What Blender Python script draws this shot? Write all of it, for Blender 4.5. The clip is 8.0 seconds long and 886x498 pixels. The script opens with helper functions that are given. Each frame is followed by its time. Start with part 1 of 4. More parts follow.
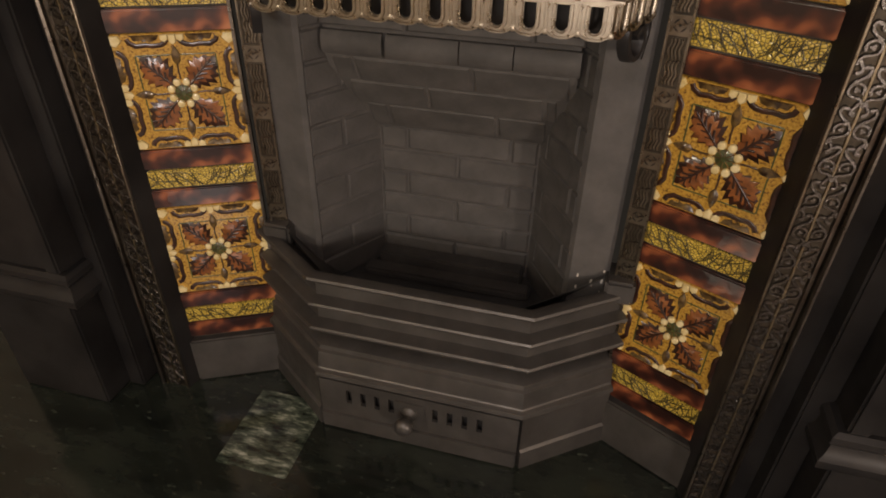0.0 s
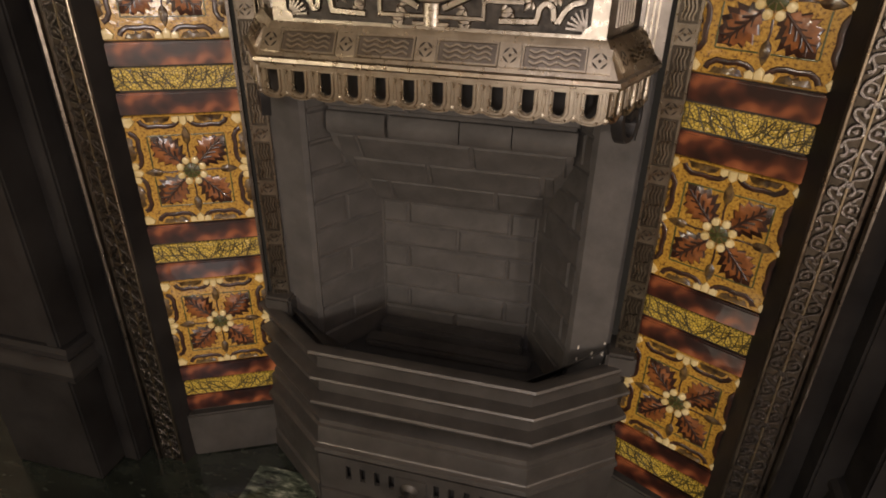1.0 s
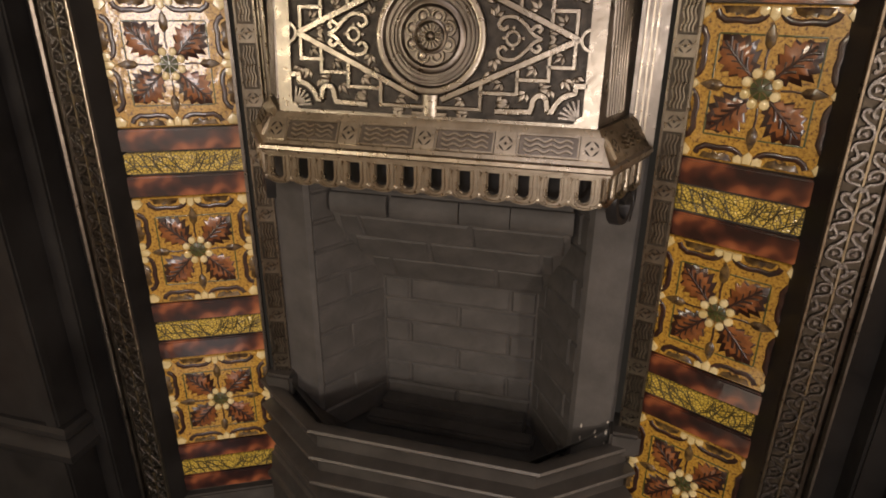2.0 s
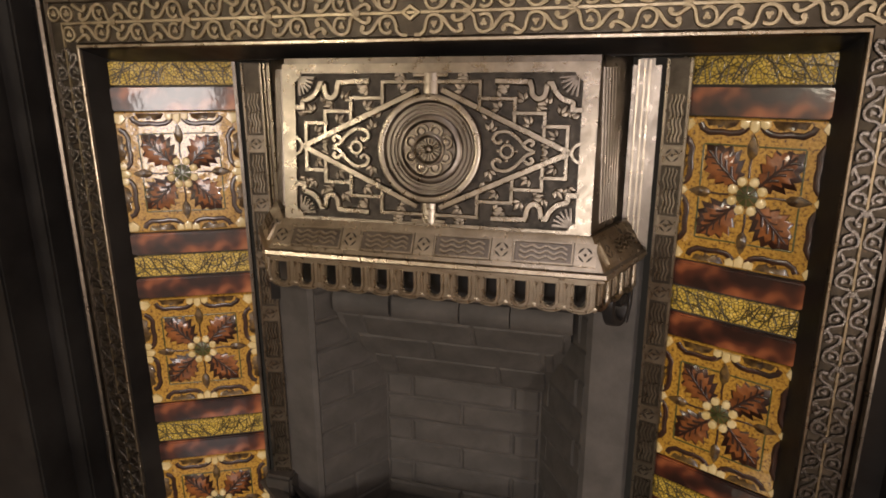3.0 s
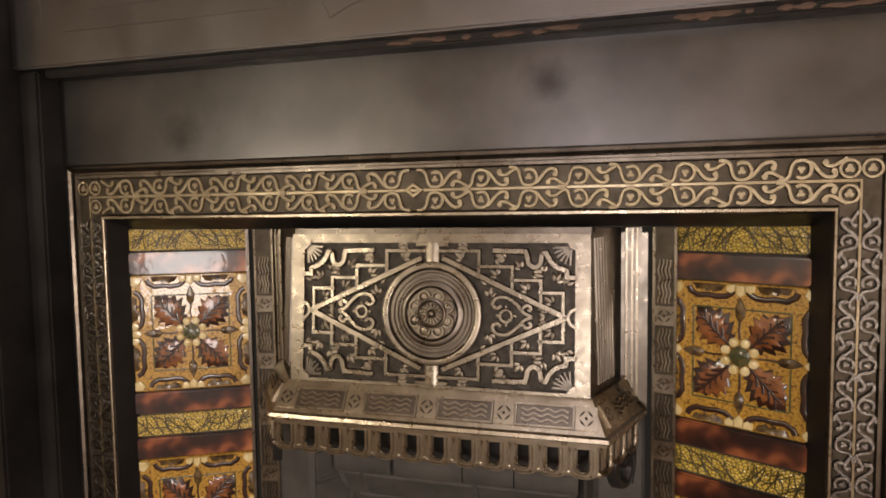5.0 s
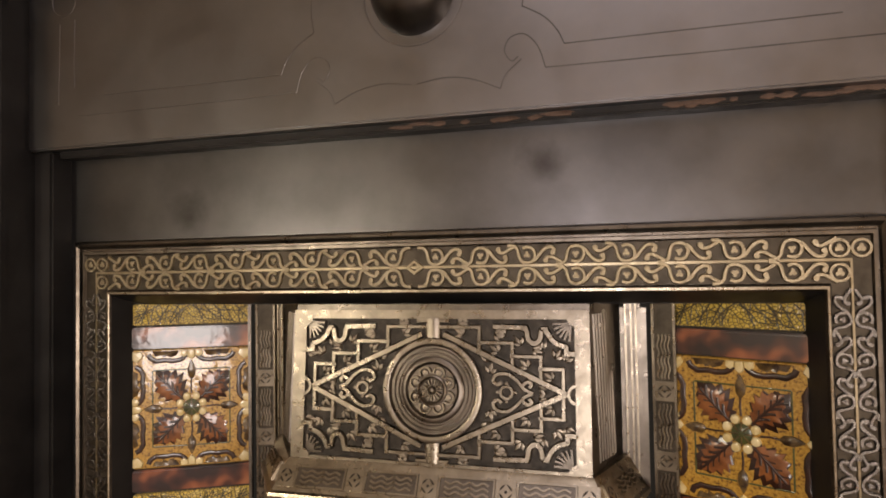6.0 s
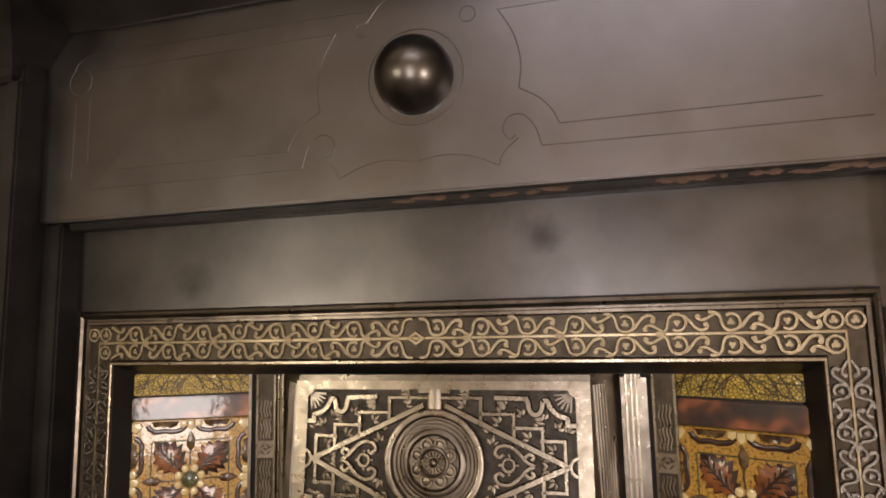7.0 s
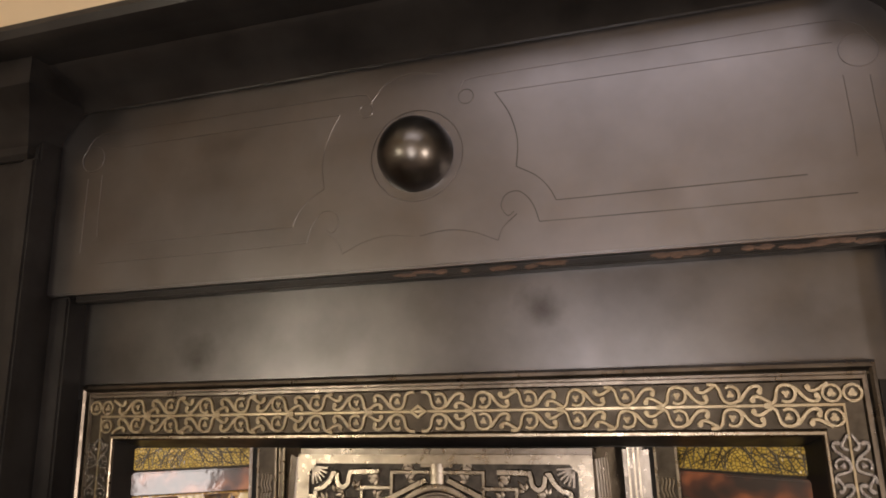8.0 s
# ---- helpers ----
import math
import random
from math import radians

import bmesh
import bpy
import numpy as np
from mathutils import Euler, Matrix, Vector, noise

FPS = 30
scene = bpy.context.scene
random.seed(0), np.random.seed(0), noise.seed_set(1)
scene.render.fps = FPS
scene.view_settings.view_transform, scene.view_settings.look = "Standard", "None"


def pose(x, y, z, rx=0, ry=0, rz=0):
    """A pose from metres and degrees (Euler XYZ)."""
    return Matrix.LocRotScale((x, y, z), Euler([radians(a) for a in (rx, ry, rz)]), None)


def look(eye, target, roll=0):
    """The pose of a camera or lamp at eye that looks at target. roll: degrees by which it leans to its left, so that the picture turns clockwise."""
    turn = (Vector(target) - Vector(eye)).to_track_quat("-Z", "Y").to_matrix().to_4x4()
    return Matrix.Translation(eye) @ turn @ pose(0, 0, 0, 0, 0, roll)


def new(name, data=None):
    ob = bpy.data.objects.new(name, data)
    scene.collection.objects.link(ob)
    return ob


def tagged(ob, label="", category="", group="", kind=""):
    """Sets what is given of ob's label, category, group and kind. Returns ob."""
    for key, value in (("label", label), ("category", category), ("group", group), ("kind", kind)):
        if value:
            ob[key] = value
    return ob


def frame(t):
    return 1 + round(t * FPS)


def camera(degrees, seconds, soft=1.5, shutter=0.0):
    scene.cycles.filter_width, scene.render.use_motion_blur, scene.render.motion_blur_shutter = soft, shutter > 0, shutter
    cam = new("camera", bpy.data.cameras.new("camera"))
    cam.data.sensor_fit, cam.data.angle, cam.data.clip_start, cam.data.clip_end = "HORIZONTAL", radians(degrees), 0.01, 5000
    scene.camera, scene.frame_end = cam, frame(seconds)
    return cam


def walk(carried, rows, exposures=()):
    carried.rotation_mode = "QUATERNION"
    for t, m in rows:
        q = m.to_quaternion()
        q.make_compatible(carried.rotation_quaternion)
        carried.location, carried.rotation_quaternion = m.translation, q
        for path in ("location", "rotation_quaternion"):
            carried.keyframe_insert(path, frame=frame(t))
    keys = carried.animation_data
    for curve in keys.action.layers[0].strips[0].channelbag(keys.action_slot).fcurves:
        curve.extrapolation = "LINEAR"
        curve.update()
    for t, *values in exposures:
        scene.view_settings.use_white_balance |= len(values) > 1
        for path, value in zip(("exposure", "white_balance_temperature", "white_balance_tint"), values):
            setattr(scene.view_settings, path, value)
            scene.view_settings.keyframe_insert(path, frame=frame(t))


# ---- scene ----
cam = camera(70.5, 8.0, 1.8)
PATH = [
    (0, (0.191, -0.6, 0.785), (-0.224, 0.999, -0.342), 1.1),
    (0.5, (0.187, -0.603, 0.792), (-0.235, 1.054, -0.247), 1.1),
    (1, (0.186, -0.604, 0.801), (-0.249, 1.099, -0.153), 1.0),
    (2.5, (0.198, -0.604, 0.833), (-0.304, 1.218, 0.178), 0.1),
    (3, (0.203, -0.607, 0.847), (-0.322, 1.25, 0.322), -0.2),
    (3.5, (0.201, -0.614, 0.857), (-0.323, 1.274, 0.454), -0.2),
    (4, (0.203, -0.617, 0.873), (-0.328, 1.287, 0.567), -0.5),
    (4.5, (0.204, -0.621, 0.882), (-0.33, 1.293, 0.658), -0.7),
    (6, (0.209, -0.637, 0.906), (-0.327, 1.289, 0.97), -1.0),
    (6.5, (0.21, -0.644, 0.912), (-0.321, 1.278, 1.067), -1.1),
    (7, (0.211, -0.651, 0.919), (-0.315, 1.262, 1.168), -1.2),
    (7.5, (0.212, -0.659, 0.927), (-0.307, 1.243, 1.261), -1.4),
    (8, (0.214, -0.669, 0.936), (-0.297, 1.218, 1.359), -1.6),
]
walk(cam, [(t, look(e, g, r)) for t, e, g, r in PATH])

# ---------------------------------------------------------------- light
world = bpy.data.worlds.new("room_world")
world.use_nodes = True
world.node_tree.nodes["Background"].inputs[0].default_value = (0.9, 0.75, 0.6, 1)
world.node_tree.nodes["Background"].inputs[1].default_value = 0.02
scene.world = world
scene.view_settings.exposure = 0.0


def lamp(name, kind, place, target, power, colour, size):
    data = bpy.data.lights.new(name, kind)
    data.energy, data.color = power, colour
    if kind == "AREA":
        data.shape, data.size, data.size_y = "RECTANGLE", size[0], size[1]
    else:
        data.shadow_soft_size = size
    ob = new(name, data)
    ob.matrix_basis = look(place, target)
    return ob


lamp("side_lamp", "POINT", (1.68, -1.62, 0.58), (0, 0, 0.6), 53.0, (1.0, 0.85, 0.74), 0.06)
lamp("front_lamp", "POINT", (0.10, -1.65, 1.10), (0, 0, 0.6), 3.4, (1.0, 0.89, 0.96), 0.12)
lamp("front_window", "AREA", (0.22, -1.85, 0.68), (-0.1, 0, 0.70), 8.0, (1.0, 0.90, 0.85), (0.30, 0.48))
lamp("west_lamp", "POINT", (-0.95, -1.65, 0.94), (0, 0, 0.7), 22.0, (1.0, 0.87, 0.68), 0.14)
lamp("ceiling_lamp", "AREA", (0.45, -1.80, 2.44), (0.45, -1.35, 0.0), 11.5, (1.0, 0.91, 0.97), (1.4, 1.0))


# ---------------------------------------------------------------- materials
def nodes_of(name):
    m = bpy.data.materials.new(name)
    m.use_nodes = True
    t = m.node_tree
    return m, t, t.nodes["Principled BSDF"]


def ramp(t, source, stops):
    r = t.nodes.new("ShaderNodeValToRGB")
    el = r.color_ramp.elements
    while len(el) < len(stops):
        el.new(0.5)
    for e, (p, c) in zip(el, stops):
        e.position, e.color = p, (*c, 1)
    t.links.new(source, r.inputs[0])
    return r.outputs[0]


def noise_node(t, scale, detail=4.0, rough=0.55, stretch=None):
    co = t.nodes.new("ShaderNodeTexCoord")
    n = t.nodes.new("ShaderNodeTexNoise")
    n.inputs["Scale"].default_value, n.inputs["Detail"].default_value = scale, detail
    n.inputs["Roughness"].default_value = rough
    if stretch:
        mp = t.nodes.new("ShaderNodeMapping")
        mp.inputs["Scale"].default_value = stretch
        t.links.new(co.outputs["Object"], mp.inputs[0])
        t.links.new(mp.outputs[0], n.inputs["Vector"])
    else:
        t.links.new(co.outputs["Object"], n.inputs["Vector"])
    return n.outputs[0]


def bump(t, b, source, strength, distance):
    n = t.nodes.new("ShaderNodeBump")
    n.inputs["Strength"].default_value, n.inputs["Distance"].default_value = strength, distance
    t.links.new(source, n.inputs["Height"])
    t.links.new(n.outputs[0], b.inputs["Normal"])
    t.links.new(n.outputs[0], b.inputs["Coat Normal"])


def number(t, source, lo, hi):
    n = t.nodes.new("ShaderNodeMapRange")
    n.inputs["From Min"].default_value, n.inputs["From Max"].default_value = 0.3, 0.7
    n.inputs["To Min"].default_value, n.inputs["To Max"].default_value = lo, hi
    t.links.new(source, n.inputs[0])
    return n.outputs[0]


def metal(name, dark, light, rough, metallic=1.0, patch=9.0, grain=260.0, relief=0.12, stretch=None):
    """Cast iron: cloudy polish at hand size, casting grain at half a millimetre."""
    m, t, b = nodes_of(name)
    big = noise_node(t, patch, 5.0, 0.6, stretch)
    t.links.new(ramp(t, big, [(0.32, dark), (0.68, light)]), b.inputs["Base Color"])
    t.links.new(number(t, noise_node(t, patch * 3.1, 5.0, 0.6), rough[0], rough[1]), b.inputs["Roughness"])
    b.inputs["Metallic"].default_value = metallic
    bump(t, b, noise_node(t, grain, 3.0), relief, 0.0006)
    return m


def glaze(name, stops, scale, rough=0.12, relief=0.16, detail=5.0, coat=0.85):
    """A fired lead glaze: mottled colour under a clear wavy coat."""
    m, t, b = nodes_of(name)
    n = noise_node(t, scale, detail, 0.62)
    t.links.new(ramp(t, n, stops), b.inputs["Base Color"])
    b.inputs["Roughness"].default_value = rough + 0.26
    b.inputs["Coat Weight"].default_value = coat
    b.inputs["Coat Roughness"].default_value = rough
    bump(t, b, noise_node(t, 70.0, 2.0), relief, 0.002)
    return m


IRON = metal("black_leaded_iron", (0.014, 0.013, 0.013), (0.034, 0.032, 0.031), (0.30, 0.46), 0.35)
IRON.node_tree.nodes["Principled BSDF"].inputs["Specular IOR Level"].default_value = 0.3
PLATE = metal("polished_iron_plate", (0.165, 0.160, 0.166), (0.235, 0.228, 0.238), (0.28, 0.38), 1.0, 5.0, 400.0, 0.04)


def stained_plate():
    """A duller plate with two old soot smudges, ragged at the rim."""
    m = metal("tarnished_iron_plate", (0.086, 0.083, 0.084), (0.140, 0.136, 0.139), (0.29, 0.38), 1.0, 7.0, 400.0, 0.04)
    t, b = m.node_tree, m.node_tree.nodes["Principled BSDF"]
    colour = b.inputs["Base Color"].links[0].from_socket
    co = t.nodes.new("ShaderNodeTexCoord")
    ragged = noise_node(t, 26.0, 4.0, 0.6)
    for x, z, r in ((0.136, 1.015, 0.030), (-0.288, 0.973, 0.034)):
        way = t.nodes.new("ShaderNodeVectorMath")
        way.operation = "DISTANCE"
        way.inputs[1].default_value = (x, 0.012, z)
        t.links.new(co.outputs["Object"], way.inputs[0])
        add = t.nodes.new("ShaderNodeMath")
        add.operation = "MULTIPLY_ADD"
        add.inputs[1].default_value = 0.05
        t.links.new(ragged, add.inputs[0])
        t.links.new(way.outputs["Value"], add.inputs[2])
        fade = ramp(t, add.outputs[0], [(0.020, (0.42, 0.40, 0.39)), (0.025 + r, (1, 1, 1))])
        mix = t.nodes.new("ShaderNodeMix")
        mix.data_type, mix.blend_type = "RGBA", "MULTIPLY"
        mix.inputs[0].default_value = 1.0
        t.links.new(colour, mix.inputs[6])
        t.links.new(fade, mix.inputs[7])
        colour = mix.outputs[2]
    t.links.new(colour, b.inputs["Base Color"])
    return m


TARNISHED = stained_plate()
BOSS = metal("dark_iron_boss", (0.115, 0.108, 0.100), (0.165, 0.156, 0.146), (0.28, 0.36), 1.0, 12.0, 300.0, 0.1)
GROOVE = metal("engraved_groove", (0.085, 0.082, 0.08), (0.17, 0.165, 0.16), (0.4, 0.55), 1.0, 12.0)
RUST = metal("rust_and_chipped_paint", (0.045, 0.026, 0.018), (0.17, 0.105, 0.075), (0.5, 0.8), 0.1, 60.0, 200.0, 0.6)
RECESS = metal("dark_iron_ground", (0.014, 0.012, 0.010), (0.052, 0.044, 0.036), (0.34, 0.54), 0.7, 90.0, 150.0, 0.6)
BRIGHT = metal("burnished_iron", (0.24, 0.205, 0.158), (0.41, 0.36, 0.285), (0.24, 0.38), 1.0, 32.0, 160.0, 0.35)
RUBBED = metal("rubbed_iron", (0.110, 0.096, 0.082), (0.200, 0.176, 0.150), (0.25, 0.39), 1.0, 22.0, 160.0, 0.35)
GILT = metal("rubbed_golden_iron", (0.235, 0.197, 0.132), (0.40, 0.345, 0.245), (0.28, 0.44), 1.0, 26.0, 160.0, 0.35)
STRAP = metal("strap_iron", (0.155, 0.135, 0.109), (0.29, 0.255, 0.206), (0.23, 0.37), 1.0, 26.0, 160.0, 0.4)
# Shaded copy of the top scrolls' iron: the legs' darkness is in the colour.
LEGIRON = metal("shaded_leg_iron", (0.085, 0.078, 0.072), (0.20, 0.185, 0.170), (0.20, 0.34), 1.0, 30.0, 160.0, 0.3)
GROUND = metal("brown_iron_ground", (0.038, 0.032, 0.024), (0.088, 0.074, 0.057), (0.36, 0.54), 0.9, 40.0, 150.0, 0.4)
WORN = metal("worn_iron_leaves", (0.12, 0.102, 0.082), (0.30, 0.262, 0.215), (0.28, 0.46), 1.0, 60.0, 150.0, 0.4)
GRATE = metal("graphite_iron", (0.075, 0.069, 0.064), (0.118, 0.109, 0.10), (0.36, 0.52), 0.65, 16.0, 350.0, 0.15)
FIREBRICK = metal("painted_firebrick", (0.048, 0.045, 0.042), (0.082, 0.076, 0.071), (0.62, 0.80), 0.0, 22.0, 180.0, 0.6)
SOOTY = metal("sooty_iron", (0.026, 0.024, 0.022), (0.055, 0.051, 0.047), (0.55, 0.75), 0.1, 20.0, 200.0, 0.4)
# Soot of the grate, and the black shade put behind the fringe slots.
SOOT_SHADE = metal("soot", (0.012, 0.011, 0.010), (0.03, 0.028, 0.026), (0.8, 0.95), 0.0, 20.0)
AMBER = glaze("amber_glaze", [(0.37, (0.08, 0.032, 0.006)), (0.45, (0.36, 0.195, 0.026)), (0.60, (0.50, 0.295, 0.046)), (0.72, (0.57, 0.39, 0.105))], 300.0, 0.06)
LEAFBROWN = glaze("leaf_brown_glaze", [(0.35, (0.10, 0.030, 0.008)), (0.65, (0.29, 0.105, 0.030))], 70.0, 0.07, coat=0.7)
LINEBROWN = glaze("line_brown_glaze", [(0.35, (0.014, 0.005, 0.003)), (0.7, (0.050, 0.016, 0.008))], 60.0, 0.08, coat=0.6)
CREAM = glaze("cream_glaze", [(0.35, (0.55, 0.42, 0.16)), (0.65, (0.74, 0.63, 0.36))], 60.0, 0.12)
GREENLINE = glaze("green_line_glaze", [(0.4, (0.035, 0.045, 0.010)), (0.6, (0.07, 0.08, 0.02))], 60.0, 0.12)
BUD = glaze("bud_brown_glaze", [(0.4, (0.030, 0.014, 0.006)), (0.6, (0.14, 0.085, 0.025))], 120.0, 0.12, coat=0.6)
TORTOISE = glaze("tortoiseshell_glaze", [(0.42, (0.016, 0.004, 0.003)), (0.52, (0.075, 0.019, 0.009)), (0.61, (0.25, 0.076, 0.028)), (0.72, (0.40, 0.145, 0.055))], 21.0, 0.07, 0.10, coat=0.7, detail=2.0)


def veined_glaze(name):
    """Olive glaze over a moulded net of veins: it runs thin on the ridges and pools dark in the hollows."""
    m, t, b = nodes_of(name)
    co = t.nodes.new("ShaderNodeTexCoord")
    warp = t.nodes.new("ShaderNodeTexNoise")
    warp.inputs["Scale"].default_value, warp.inputs["Detail"].default_value = 130.0, 2.0
    t.links.new(co.outputs["Object"], warp.inputs["Vector"])
    mix = t.nodes.new("ShaderNodeVectorMath")
    mix.operation = "MULTIPLY_ADD"
    mix.inputs[1].default_value = (0.006, 0.006, 0.0)
    t.links.new(warp.outputs["Color"], mix.inputs[0])
    t.links.new(co.outputs["Object"], mix.inputs[2])
    net = t.nodes.new("ShaderNodeTexVoronoi")
    net.feature = "DISTANCE_TO_EDGE"
    net.voronoi_dimensions = "2D"
    net.inputs["Scale"].default_value = 270.0
    t.links.new(mix.outputs[0], net.inputs["Vector"])
    groove = ramp(t, net.outputs["Distance"], [(0.03, (0, 0, 0)), (0.20, (1, 1, 1))])
    tint = ramp(t, noise_node(t, 90.0, 4.0), [(0.32, (0.40, 0.27, 0.020)), (0.64, (0.72, 0.53, 0.085))])
    col = t.nodes.new("ShaderNodeMix")
    col.data_type = "RGBA"
    t.links.new(groove, col.inputs["Factor"])
    col.inputs["A"].default_value = (0.055, 0.040, 0.006, 1)
    t.links.new(tint, col.inputs["B"])
    t.links.new(col.outputs["Result"], b.inputs["Base Color"])
    b.inputs["Roughness"].default_value = 0.36
    b.inputs["Coat Weight"].default_value = 0.8
    b.inputs["Coat Roughness"].default_value = 0.07
    bump(t, b, ramp(t, net.outputs["Distance"], [(0.02, (0, 0, 0)), (0.50, (1, 1, 1))]), 0.35, 0.0016)
    return m


OLIVE = veined_glaze("olive_veined_glaze")
OLIVEDARK = glaze("olive_hollow_glaze", [(0.30, (0.03, 0.022, 0.003)), (0.7, (0.08, 0.058, 0.009))], 110.0, 0.14)
GROUT = metal("dark_grout", (0.03, 0.026, 0.022), (0.06, 0.05, 0.04), (0.7, 0.9), 0.0, 60.0)


def hearth_stone():
    m, t, b = nodes_of("dark_polished_stone")
    big = noise_node(t, 6.0, 8.0, 0.7, (1, 2.6, 1))
    fine = noise_node(t, 34.0, 8.0, 0.75, (1, 2.2, 1))
    base = ramp(t, big, [(0.35, (0.006, 0.007, 0.006)), (0.6, (0.022, 0.026, 0.02))])
    vein = ramp(t, fine, [(0.60, (0, 0, 0)), (0.72, (0.10, 0.115, 0.085))])
    mix = t.nodes.new("ShaderNodeMix")
    mix.data_type, mix.blend_type = "RGBA", "ADD"
    mix.inputs[0].default_value = 1.0
    t.links.new(base, mix.inputs[6])
    t.links.new(vein, mix.inputs[7])
    t.links.new(mix.outputs[2], b.inputs["Base Color"])
    t.links.new(number(t, fine, 0.08, 0.16), b.inputs["Roughness"])
    bump(t, b, noise_node(t, 14.0, 3.0), 0.05, 0.001)
    return m


HEARTH = hearth_stone()


# Pale green streaks that paint the bright reflection on the left of the hearth.
def glare_streaks():
    m, t, b = nodes_of("hearth_glare_streaks")
    n = noise_node(t, 22.0, 9.0, 0.72, (1, 3.0, 1))
    t.links.new(ramp(t, n, [(0.40, (0.010, 0.014, 0.010)), (0.52, (0.06, 0.075, 0.055)), (0.60, (0.20, 0.22, 0.17)), (0.69, (0.48, 0.49, 0.42))]), b.inputs["Base Color"])
    b.inputs["Roughness"].default_value = 0.09
    bump(t, b, n, 0.10, 0.002)
    return m


GLARE = glare_streaks()
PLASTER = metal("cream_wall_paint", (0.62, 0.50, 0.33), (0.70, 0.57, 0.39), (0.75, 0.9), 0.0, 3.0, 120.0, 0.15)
# Darker version of the cream for unseen walls, to cut bounce and reflections.
LOW_BOUNCE = metal("low_bounce_wall_paint", (0.26, 0.215, 0.165), (0.33, 0.275, 0.215), (0.75, 0.9), 0.0, 3.0, 120.0, 0.15)
CEILING = metal("white_ceiling_paint", (0.70, 0.66, 0.58), (0.78, 0.74, 0.66), (0.8, 0.9), 0.0, 3.0, 120.0, 0.1)
BOARDS = metal("dark_floor_wood", (0.07, 0.035, 0.016), (0.13, 0.07, 0.035), (0.35, 0.5), 0.0, 3.0, 90.0, 0.2, (8, 1, 1))


# ---------------------------------------------------------------- building tools
def mesh_of(bm, name, *mats, smooth=None):
    bmesh.ops.recalc_face_normals(bm, faces=bm.faces)
    me = bpy.data.meshes.new(name)
    bm.to_mesh(me)
    bm.free()
    for mt in mats:
        me.materials.append(mt)
    if smooth:
        me.shade_smooth()
        me.set_sharp_from_angle(angle=radians(smooth))
    return me


def put_part(name, me, parent, m=None, label=""):
    ob = new(name, me)
    ob.parent = parent
    if m is not None:
        ob.matrix_basis = m
    return tagged(ob, label)


def part(name, bm, mat, parent, label="", m=None, smooth=35):
    return put_part(name, mesh_of(bm, name, mat, smooth=smooth), parent, m, label)


def thing(name, label, category, group=""):
    return tagged(new(name), label, category, group)


def box(bm, x0, x1, y0, y1, z0, z1, r=0.0):
    x0, x1 = min(x0, x1), max(x0, x1)
    made = bmesh.ops.create_cube(bm, size=1.0, matrix=Matrix.LocRotScale(((x0 + x1) / 2, (y0 + y1) / 2, (z0 + z1) / 2), None, (abs(x1 - x0), abs(y1 - y0), abs(z1 - z0))))
    if r:
        edges = list({e for v in made["verts"] for e in v.link_edges})
        bmesh.ops.bevel(bm, geom=edges, offset=r, segments=2, affect="EDGES")


def grid_faces(bm, rings, closed_ring=False, close=False, mat=0):
    """Faces between rows of points of one length."""
    rows = [[bm.verts.new(p) for p in r] for r in rings]
    n = len(rows[0])
    pairs = list(zip(rows, rows[1:])) + ([(rows[-1], rows[0])] if close else [])
    for a, b in pairs:
        for i in range(n if closed_ring else n - 1):
            j = (i + 1) % n
            bm.faces.new((a[i], a[j], b[j], b[i])).material_index = mat
    return rows


def loft(bm, rings):
    """A solid through closed rings, capped at both ends."""
    rows = grid_faces(bm, rings, True)
    bm.faces.new(rows[0][::-1])
    bm.faces.new(rows[-1])


def ribbon(bm, pts, w, h, closed=False, base=0.0, mat=0, crown=0.35):
    """A raised strap of width w and height h along points of the u, v plane; it stands on the plane h = base."""
    pts = [Vector(p) for p in pts]
    n = len(pts)
    rings = []
    for i, p in enumerate(pts):
        if closed:
            a, c = pts[i - 1], pts[(i + 1) % n]
        else:
            a, c = pts[max(i - 1, 0)], pts[min(i + 1, n - 1)]
        d1, d2 = (p - a), (c - p)
        if d1.length < 1e-9:
            d1 = d2
        if d2.length < 1e-9:
            d2 = d1
        d1, d2 = d1.normalized(), d2.normalized()
        nn = Vector((-(d1.y + d2.y), d1.x + d2.x))
        nn = nn.normalized() if nn.length > 1e-6 else Vector((-d1.y, d1.x))
        k = 1 / max(0.5, nn.dot(Vector((-d1.y, d1.x))))
        prof = ((-0.5, base), (-0.43, base + h * 0.75), (-0.3, base + h), (0.3, base + h), (0.43, base + h * 0.75), (0.5, base))
        rings.append([(p.x + nn.x * k * w * s, p.y + nn.y * k * w * s, z) for s, z in prof])
    rows = grid_faces(bm, rings, False, closed, mat)
    if not closed:
        bm.faces.new(rows[0]).material_index = mat
        bm.faces.new(rows[-1][::-1]).material_index = mat


def pad(bm, pts, h, base=0.0, mat=0, dome=1.25, shrink=0.86):
    """A low cushion with the outline pts."""
    c = sum((Vector(p) for p in pts), Vector((0, 0))) / len(pts)
    lo = [bm.verts.new((p[0], p[1], base)) for p in pts]
    hi = [bm.verts.new((c.x + (p[0] - c.x) * shrink, c.y + (p[1] - c.y) * shrink, base + h)) for p in pts]
    top = bm.verts.new((c.x, c.y, base + h * dome))
    for i in range(len(pts)):
        j = (i + 1) % len(pts)
        bm.faces.new((lo[i], lo[j], hi[j], hi[i])).material_index = mat
        bm.faces.new((hi[i], hi[j], top)).material_index = mat


def ring_pts(cx, cy, r, n, ry=None, start=0.0):
    return [(cx + r * math.cos(start + 2 * math.pi * i / n), cy + (ry or r) * math.sin(start + 2 * math.pi * i / n)) for i in range(n)]


